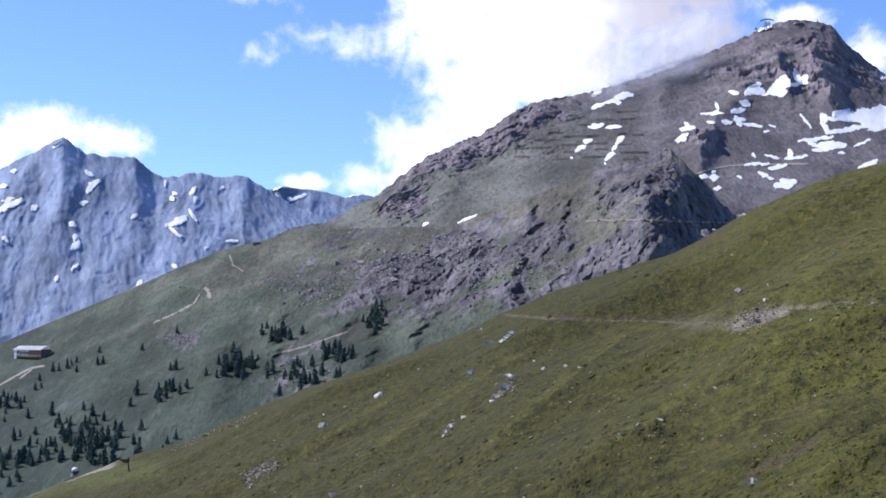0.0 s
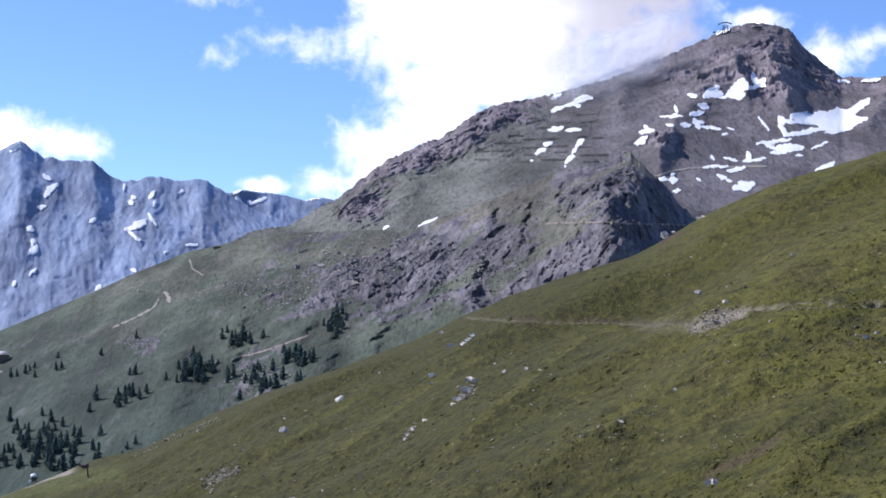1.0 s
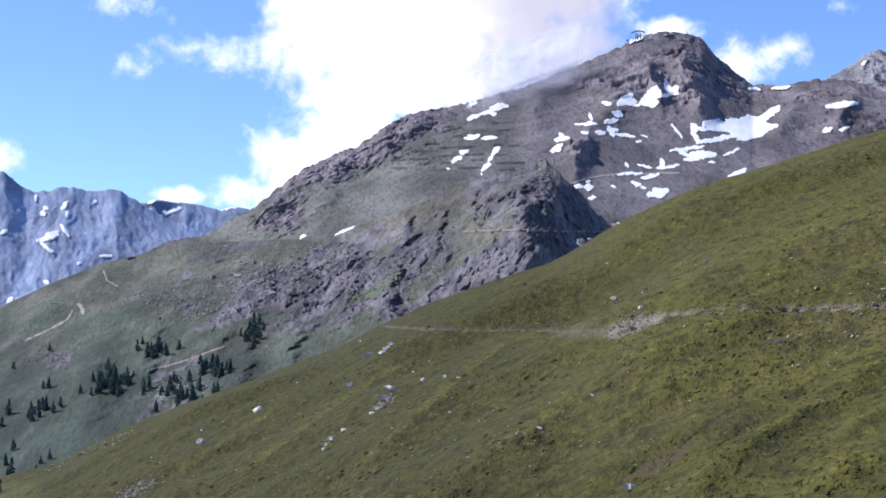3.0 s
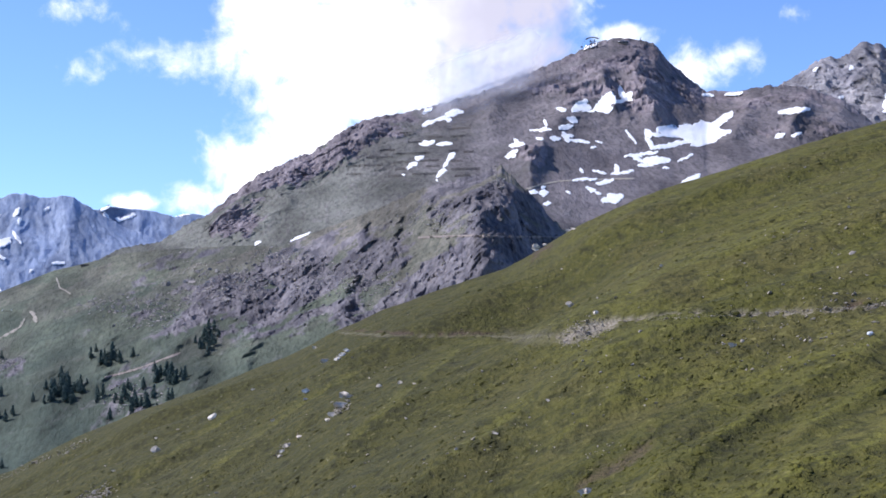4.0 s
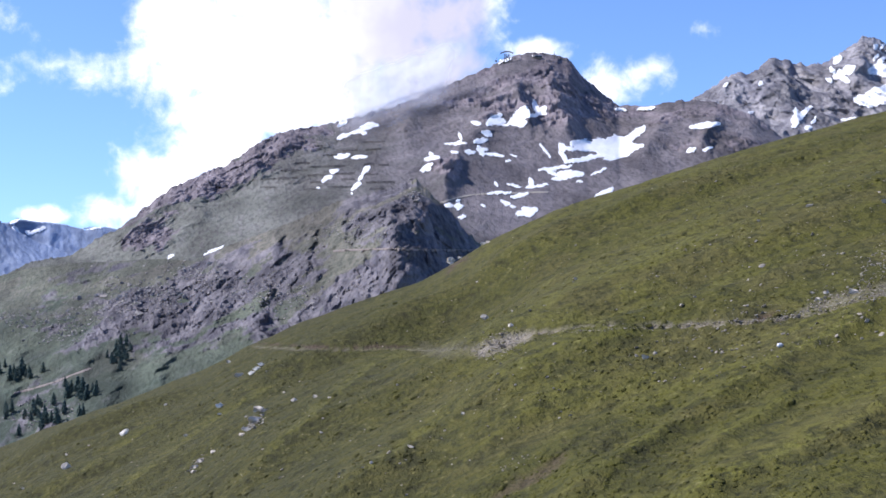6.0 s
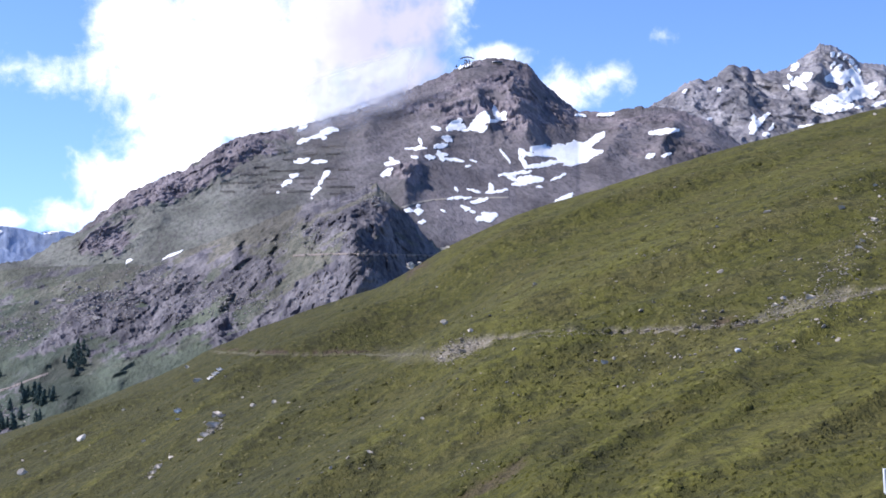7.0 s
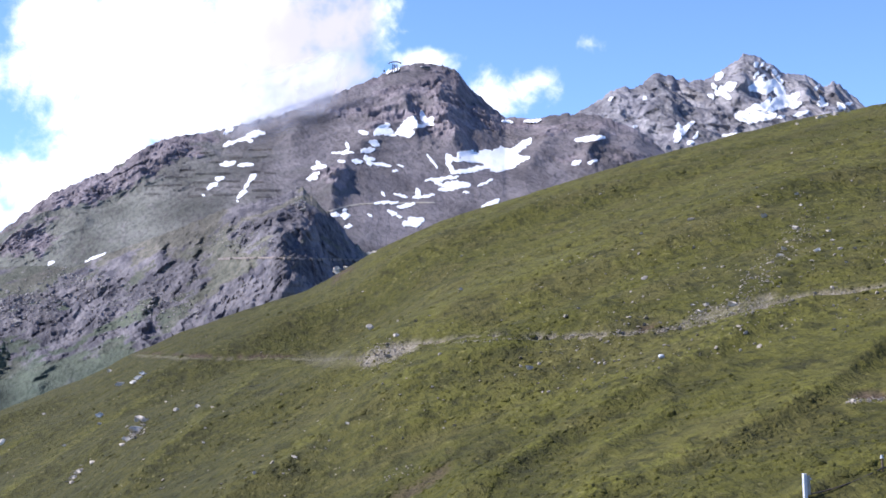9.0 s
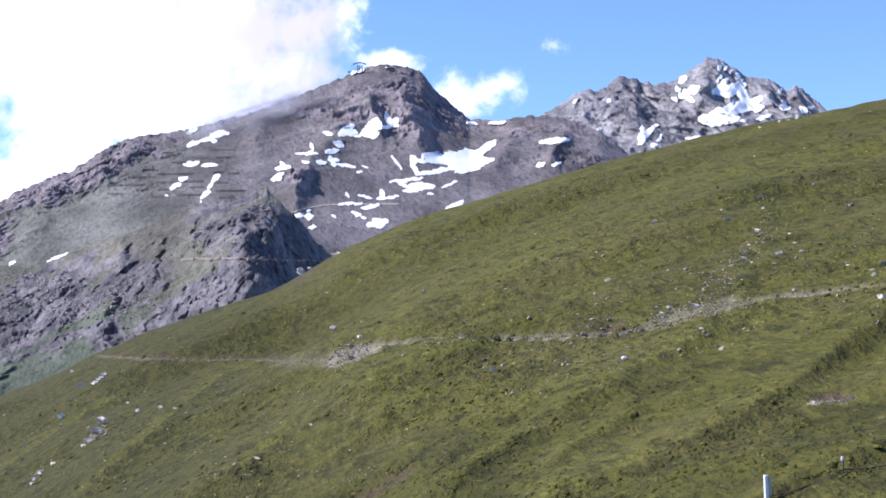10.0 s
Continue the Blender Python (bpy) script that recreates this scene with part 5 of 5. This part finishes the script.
for b0, h0, b1, h1 in BARRIERS:
    n = max(4, int((b1 - b0) / 0.16))
    pts = MAIN.at(np.linspace(b0, b1, n), np.linspace(h0, h1, n))
    root = thing("avalanche_barrier", Matrix.Translation(pts[0]), "dark steel avalanche barrier across the grassy slope", "avalanche barrier", "avalanche barriers")
    for i, p in enumerate(pts):
        m = Matrix.Translation(p - pts[0]) @ pose(0, 0, 0, -12, 0, 0)
        if post_me is None:
            post_me = solid("post", box(bmesh.new(), -0.2, 0.2, -0.2, 0.2, -1.0, 3.6), DARK_STEEL, "", root)
            post_me.matrix_basis = m
        else:
            again("post", post_me, m, root)
    for k in range(4):
        bm = bmesh.new()
        rings = [[bm.verts.new(Vector(p - pts[0]) + Vector((0, -0.3 + dy, 0.6 + k * 0.85 + dz))) for dy, dz in ((-0.2, -0.2), (-0.2, 0.2), (0.2, 0.2), (0.2, -0.2))] for p in pts]
        for one, two in zip(rings[:-1], rings[1:]):
            for e in range(4):
                bm.faces.new((one[e], two[e], two[(e + 1) % 4], one[(e + 1) % 4]))
        bm.faces.new(rings[0]), bm.faces.new(rings[-1][::-1])
        bmesh.ops.recalc_face_normals(bm, faces=bm.faces[:])
        solid("beam", bm, DARK_STEEL, "", root)


# ---------- boulders and stones on the near slope ----------
def stone_mesh(seed, flat=0.6, parts=2):
    """An angular block: a ball cut by planes and roughened."""
    rnd = random.Random(seed)
    bm = bmesh.new()
    bmesh.ops.create_icosphere(bm, subdivisions=parts, radius=0.5)
    cuts = [(Vector((rnd.uniform(-1, 1), rnd.uniform(-1, 1), rnd.uniform(-0.6, 1))).normalized(), rnd.uniform(0.12, 0.27)) for _ in range(8)]
    for v in bm.verts:
        for n, d in cuts:
            over = v.co.dot(n) - d
            if over > 0:
                v.co -= n * over
        v.co += v.co.normalized() * (0.16 * noise.noise(v.co * 6 + Vector((seed, 0, 0))) + 0.1 * noise.noise(v.co * 13 + Vector((0, seed, 0))))
        v.co.z *= flat
    return bm


STONES = []
for seed in range(6):
    holder = solid("stone_form", stone_mesh(seed + 11, 0.7 + 0.07 * seed, 2), STONE)
    STONES.append(holder.data)
    bpy.data.objects.remove(holder)
PALE = []
for seed in range(3):
    holder = solid("stone_form", stone_mesh(seed + 31, 0.9, 2), PALE_STONE)
    PALE.append(holder.data)
    bpy.data.objects.remove(holder)
# bearing, height, breadth in thousandths of the distance
ROCKS_LOW = [(2.36, -0.1, 5.5), (2.56, 0.06, 6), (2.74, 0.2, 6.5), (1.82, -0.2, 8), (1.46, 0.36, 5.5), (1.13, -1.34, 7), (1.06, -1.63, 4.7), (2.56, -1.52, 8.6), (2.39, -1.96, 14), (2.08, -2.29, 8.6), (1.9, -2.44, 5.5), (-2.52, -2.25, 8), (0.8, -3.06, 5.5), (0.29, -3.43, 7),
             (0.13, -3.61, 4.7), (-4.6, -3.42, 5.5), (-4.67, -2.94, 3), (-6.24, -4.13, 3), (10.52, -1.89, 4.3), (12.47, 1.49, 4.2), (11.56, 1.8, 5), (8.4, -3.11, 5.5), (2.88, -5.02, 3.5), (-4.26, -6.07, 5.5), (-0.2, -2.4, 3), (4.77, -1.08, 5.5), (4.0, -1.19, 4),
             (11.85, -5.49, 10), (3.56, -0.86, 3), (4.98, -2.46, 2.4), (6.94, -3.69, 2.4), (15.12, 3.23, 2.8), (-0.97, -1.19, 2.4)]
ROCKS_HIGH = [(10.15, 4.02, 5), (10.3, 4.1, 6), (10.55, 4.2, 4), (11.5, 4.72, 5), (11.7, 4.78, 4), (28.3, 9.12, 4), (29.1, 9.3, 5), (29.35, 9.34, 4), (29.7, 9.38, 5), (30.2, 9.47, 4), (26.96, 5.67, 5.8), (28.05, 5.17, 6.2), (28.86, 4.27, 6.2), (29.27, 5.01, 3.5), (29.41, 4.63, 4), (27.71, 4.64, 3.5), (27.41, 4.15, 5.5), (27.64, 4.38, 4), (27.79, 3.98, 3), (25.58, 2.31, 8.6), (24.27, 2.11, 5.5), (24.61, 2.34, 4.7),
              (24.07, 2.36, 4), (32.52, 2.45, 6.2), (32.36, 3.31, 3.5), (17.73, 0.07, 5.5), (31.33, -1.28, 4), (31.35, 3.73, 3), (22.19, 5.21, 3.5), (29.9, 3.79, 2.8), (28.3, 6.03, 3), (28.21, 6.46, 4)]
rnd = random.Random(9)
for b, h, w in ROCKS_LOW + ROCKS_HIGH:
    p = HILL.at([b], [h])[0]
    size = w * 0.0013 * float(np.hypot(p[0], p[1]))
    white = (b, h) in ((2.36, -0.1), (2.56, 0.06), (2.74, 0.2), (1.13, -1.34), (28.86, 4.27), (-2.52, -2.25))
    ob = new("boulder", rnd.choice(PALE if white else STONES))
    ob.matrix_basis = Matrix.Translation(p + np.array((0, 0, size * 0.12))) @ pose(0, 0, 0, rnd.uniform(-15, 15), rnd.uniform(5, 30), rnd.uniform(-30, 30)) @ Matrix.Diagonal((size * rnd.uniform(1.0, 1.5), size * 0.7, size * rnd.uniform(0.6, 0.95), 1))
    tagged(ob, "pale angular boulder lying in the grass" if white else "grey lichened boulder half sunk in the turf", "boulder", "boulders on the meadow")


def scattered(name, spots, sizes, meshes, label, seed):
    """Many small stones as one mesh."""
    rnd = np.random.RandomState(seed)
    forms = []
    for me in meshes:
        co = np.zeros(len(me.vertices) * 3)
        me.vertices.foreach_get("co", co)
        forms.append((co.reshape(-1, 3), np.array([list(q.vertices) for q in me.polygons])))
    vs, fs, base = [], [], 0
    for p, s in zip(spots, sizes):
        co, f = forms[rnd.randint(len(forms))]
        a = rnd.uniform(0, 6.283)
        c, d = math.cos(a), math.sin(a)
        q = co * s * rnd.uniform(0.7, 1.3, 3)
        vs.append(np.stack([q[:, 0] * c - q[:, 1] * d, q[:, 0] * d + q[:, 1] * c, q[:, 2]], -1) + p + np.array((0, 0, s * 0.1)))
        fs.append(f + base)
        base += len(co)
    me = bpy.data.meshes.new(name)
    me.from_pydata(np.concatenate(vs).tolist(), [], np.concatenate(fs).tolist())
    me.materials.append(meshes[0].materials[0])
    return tagged(new(name, me), label, "stones", kind="stuff")


SCREE_STONE = plain("scree_stone", (0.26, 0.225, 0.18), (0.42, 0.365, 0.295), 0.9, scale=1.6)
PEBBLES = []
for seed in range(4):
    holder = solid("stone_form", stone_mesh(seed + 51, 0.6, 1), SCREE_STONE)
    PEBBLES.append(holder.data)
    bpy.data.objects.remove(holder)
# scree: line by bearing and height, spread, count, size
SCREE = [(11.29, 0.57, 12.78, 1.0, 0.42, 420, 0.2), (-7.75, -5.41, -6.45, -4.78, 0.28, 420, 0.34), (2.12, -2.18, 2.67, -1.74, 0.2, 110, 0.4), (-0.09, -3.72, 0.35, -3.28, 0.15, 60, 0.3), (11.87, -4.06, 13.35, -3.62, 0.2, 25, 0.14),
         (24.05, 2.03, 26.87, 2.38, 0.3, 240, 0.15), (25.8, 2.4, 28.9, 5.8, 0.5, 330, 0.2), (29.67, -1.47, 31.12, -1.38, 0.1, 120, 0.14), (13.0, 1.14, 22.72, 1.43, 0.06, 700, 0.09), (22.72, 1.41, 27.73, 2.46, 0.14, 420, 0.12), (-10.3, -4.2, -7.2, -2.9, 0.12, 200, 0.5)]
rs = np.random.RandomState(3)
where, sizes = [], []
for b0, h0, b1, h1, spread, n, size in SCREE:
    f = rs.rand(n)
    where.append(HILL.at(b0 + (b1 - b0) * f + rs.normal(0, spread * 0.6, n), h0 + (h1 - h0) * f + rs.normal(0, spread * 0.55, n)))
    sizes.append(size * rs.lognormal(-0.2, 0.45, n))
b = np.concatenate([rs.uniform(-15, 33, 900), rs.uniform(18, 33, 900)])
crest = np.interp(b, [q[0] for q in HILL_CREST], [math.degrees(math.atan(q[2])) for q in HILL_CREST])
where.append(HILL.at(b, np.maximum(crest - 0.25 - rs.rand(1800) * 8.0, -6.2)))
sizes.append(0.2 * rs.lognormal(-0.2, 0.55, 1800))
scattered("loose_stones", np.concatenate(where), np.concatenate(sizes), PEBBLES, "grey loose stones and scree strewn in the grass", 4)


RUBBLE = plain("cliff_rubble", (0.20, 0.18, 0.168), (0.40, 0.36, 0.325), 0.9, scale=0.25)
rubble_forms = []
for seed in range(3):
    holder = solid("stone_form", stone_mesh(seed + 71, 0.75, 1), RUBBLE)
    rubble_forms.append(holder.data)
    bpy.data.objects.remove(holder)
# blocks below the cliffs: bearing, height, spreads, count, size
rs = np.random.RandomState(8)
where, sizes = [], []
for b0, h0, wb, wh, n, size in ((-2.0, 2.9, 1.8, 0.7, 620, 4.2), (-4.6, 1.9, 1.3, 0.55, 420, 3.6), (0.4, 3.9, 1.2, 0.4, 320, 3.6), (-10.2, 0.05, 0.55, 0.22, 110, 3.2), (-6.6, 2.2, 0.7, 0.35, 130, 3.6), (3.0, 2.9, 1.8, 0.7, 420, 3.4), (-5.6, -1.3, 1.0, 0.5, 190, 3.0), (6.5, 5.3, 1.4, 0.6, 260, 3.2), (8.8, 6.8, 0.35, 0.3, 50, 4.0)):
    where.append(FRONT.at(b0 + rs.normal(0, wb * 0.6, n), h0 + rs.normal(0, wh * 0.6, n)))
    sizes.append(size * rs.lognormal(-0.25, 0.45, n))
scattered("rock_rubble", np.concatenate(where), np.concatenate(sizes), rubble_forms, "grey-brown blocks strewn below the gorge cliffs", 12)


# ---------- cushions of grass and dwarf heath ----------
def cushions(count, seed):
    """Low uneven mounds, denser near the viewpoint, as one mesh."""
    rs = np.random.RandomState(seed)
    b = rs.uniform(-17, 33.5, count)
    r = 1 / rs.uniform(1 / 240, 1 / 50, count)
    x, y = spot(b, r)
    dense = fbm(x, y, 0 * x, 11.0, 3) > -0.08
    b, r, x, y = b[dense], r[dense], x[dense], y[dense]
    i = np.clip(np.searchsorted(FINE, b) - 1, 0, len(FINE) - 2)
    j = np.clip(np.searchsorted(RANGE, r) - 1, 0, len(RANGE) - 2)
    wi, wj = (b - FINE[i]) / (FINE[i + 1] - FINE[i]), (r - RANGE[j]) / (RANGE[j + 1] - RANGE[j])
    z = (Z[i, j] * (1 - wi) + Z[i + 1, j] * wi) * (1 - wj) + (Z[i, j + 1] * (1 - wi) + Z[i + 1, j + 1] * wi) * wj
    n, sides = len(b), 5
    size = rs.lognormal(-2.35, 0.4, n) * (0.6 + r / 180)
    a = np.arange(sides) * 2 * math.pi / sides + rs.uniform(0, 6.28, (n, 1))
    long, turn = rs.uniform(1.0, 2.0, (n, 1)), rs.uniform(-0.5, 0.5, (n, 1)) + 1.2
    rings = []
    for reach, rise in ((1.0, -0.18), (0.72, 0.30)):
        u = reach * size[:, None] * rs.uniform(0.75, 1.25, (n, sides)) * np.cos(a) * long
        v = reach * size[:, None] * rs.uniform(0.75, 1.25, (n, sides)) * np.sin(a)
        rings.append(np.stack([x[:, None] + u * np.cos(turn) - v * np.sin(turn), y[:, None] + u * np.sin(turn) + v * np.cos(turn),
                               z[:, None] + 0.33 * u * np.cos(turn) + size[:, None] * rise * rs.uniform(0.6, 1.4, (n, sides))], -1))
    top = np.stack([x, y, z + size * 0.45], -1)[:, None]
    p = np.concatenate([rings[0], rings[1], top], 1).reshape(-1, 3)
    k = np.arange(n)[:, None, None] * (2 * sides + 1)
    q = np.arange(sides)
    w = (q + 1) % sides
    low = (k + np.stack([q, w, w + sides, q + sides], -1)[None]).reshape(-1, 4)
    high = (k + np.stack([q + sides, w + sides, 0 * q + 2 * sides], -1)[None]).reshape(-1, 3)
    me = bpy.data.meshes.new("heath_cushions")
    me.vertices.add(len(p))
    me.vertices.foreach_set("co", p.astype(np.float32).ravel())
    loops = np.concatenate([low.ravel(), high.ravel()]).astype(np.int32)
    me.loops.add(len(loops))
    me.loops.foreach_set("vertex_index", loops)
    me.polygons.add(len(low) + len(high))
    me.polygons.foreach_set("loop_start", np.concatenate([np.arange(len(low)) * 4, 4 * len(low) + np.arange(len(high)) * 3]).astype(np.int32))
    me.polygons.foreach_set("use_smooth", np.ones(len(low) + len(high), bool))
    me.update()
    me.validate()
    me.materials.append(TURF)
    # cushions take the same painted shade towards the left
    me.attributes.new("shade_heath", "FLOAT", "POINT").data.foreach_set("value", np.repeat(1 - ease(b, 3.0, 13.0), 2 * sides + 1).astype(np.float32))
    return tagged(new("heath_cushions", me), "low cushions of olive grass and brown dwarf heath", "grass", kind="stuff")


cushions(20000, 6)


# ---------- snow cannon, lance, fence posts, white sack ----------
def snow_cannon():
    p = HILL.at([-14.06], [-5.15])[0]
    root = thing("snow_cannon", Matrix.Translation(p) @ pose(0, 0, 0, 0, 0, 25) @ Matrix.Scale(0.75, 4), "covered fan snow cannon parked beside the track", "snow cannon")
    bm = bmesh.new()
    bmesh.ops.create_uvsphere(bm, u_segments=16, v_segments=10, radius=1.25, matrix=Matrix.Translation((0, 0, 2.3)) @ Matrix.Diagonal((1.05, 1.2, 0.8, 1)))
    solid("cover", bm, WHITE, "white weather cover", root, True)
    bm = rod(bmesh.new(), (0, -1.3, 1.5), (0, 1.2, 1.7), 1.0, 0.95, 16)
    solid("drum", bm, DARK_STEEL, "dark fan drum", root)
    leg = solid("leg", rod(bmesh.new(), (0, 0, 1.2), (1.3, 0, -0.2), 0.12, 0.1), DARK_STEEL, "", root)
    foot = solid("foot_plate", box(bmesh.new(), 1.05, 1.55, -0.25, 0.25, -0.3, -0.18), STEEL, "", leg)
    for n in (1, 2):
        again("foot_plate", foot, Matrix.Identity(4), again("leg", leg, pose(0, 0, 0, 0, 0, 120 * n), root))
    solid("box", box(bmesh.new(), -1.7, -0.9, -0.9, -0.2, -0.1, 0.9, 0.05), WHITE, "white control box", root)


def snow_lance():
    p = HILL.at([-12.07], [-5.02])[0]
    root = thing("snow_lance", Matrix.Translation(p) @ pose(0, 0, 0, 0, -10, 0) @ Matrix.Scale(0.62, 4), "dark steel snow lance leaning over the grass", "snow lance")
    solid("pole", rod(bmesh.new(), (0, 0, -0.5), (0.25, 0, 3.6), 0.32, 0.26), DARK_STEEL, "", root)
    solid("head", box(bmesh.new(), -1.5, 0.9, -0.6, 0.6, 3.4, 5.0, 0.25), DARK_STEEL, "dark boxy head", root)
    solid("nozzle", rod(bmesh.new(), (-1.4, 0, 4.3), (-2.6, 0, 5.3), 0.5, 0.3), DARK_STEEL, "", root)


def fence():
    """Two posts of a pasture fence with one sagging wire."""
    a, b, c = HILL.at([28.0, 30.86, 33.4], [-5.02, -4.03, -3.6])
    root = thing("fence_post", Matrix.Translation(a), "pale grey square fence post with a fixing plate", "fence post", "pasture fence posts")
    solid("post", box(bmesh.new(), -0.075, 0.065, -0.07, 0.07, -0.5, 0.86, 0.012), WHITE, "pale galvanised post", root)
    solid("plate", box(bmesh.new(), 0.092, 0.19, -0.05, 0.05, 0.1, 0.78, 0.01), STEEL, "", root)
    solid("insulator", rod(bmesh.new(), (0.16, 0, 0.66), (0.26, 0, 0.66), 0.05, 0.035), WHITE, "white insulator", root)
    slim = thing("fence_post", Matrix.Translation(b), "thin weathered fence post with a white cap", "fence post", "pasture fence posts")
    solid("post", rod(bmesh.new(), (0, 0, -0.4), (-0.03, 0, 0.5), 0.045, 0.04), TIMBER, "", slim)
    solid("cap", rod(bmesh.new(), (-0.03, 0, 0.44), (-0.035, 0, 0.58), 0.06, 0.05), WHITE, "white plastic cap", slim)
    far = thing("fence_post", Matrix.Translation(c), "thin weathered fence post with a white cap", "fence post", "pasture fence posts")
    solid("post", rod(bmesh.new(), (0, 0, -0.4), (0.02, 0, 0.5), 0.045, 0.04), TIMBER, "", far)
    solid("cap", rod(bmesh.new(), (0.02, 0, 0.44), (0.025, 0, 0.58), 0.06, 0.05), WHITE, "white plastic cap", far)
    cable = bmesh.new()
    ends = [Vector(a) + Vector((0.15, 0, 0.12)), Vector(b) + Vector((0, 0, 0.12)), Vector(c) + Vector((0, 0, 0.12))]
    for p, q in zip(ends[:-1], ends[1:]):
        for n in range(10):
            f, g = n / 10, (n + 1) / 10
            rod(cable, p.lerp(q, f) - Vector((0, 0, 0.5 * f * (1 - f))), p.lerp(q, g) - Vector((0, 0, 0.5 * g * (1 - g))), 0.026, None, 6)
    tagged(solid("fence_cable", cable, DARK_STEEL), "dark sagging fence cable between the posts", "cable")


def white_sack():
    p = HILL.at([22.8], [0.36])[0]
    bm = bmesh.new()
    bmesh.ops.create_icosphere(bm, subdivisions=3, radius=0.5)
    for v in bm.verts:
        v.co.x = math.copysign(abs(v.co.x * 2) ** 0.6 / 2, v.co.x)
        v.co += v.normal * 0.06 * noise.noise(v.co * 5)
        v.co = Vector((v.co.x * 0.34, v.co.y * 0.24, v.co.z * 0.24))
    ob = solid("white_sack", bm, WHITE, "", None, True)
    ob.matrix_basis = Matrix.Translation(p + np.array((0, 0, 0.1)))
    tagged(ob, "small bright white sack lying in the grass", "sack")


snow_cannon()
snow_lance()
fence()
white_sack()
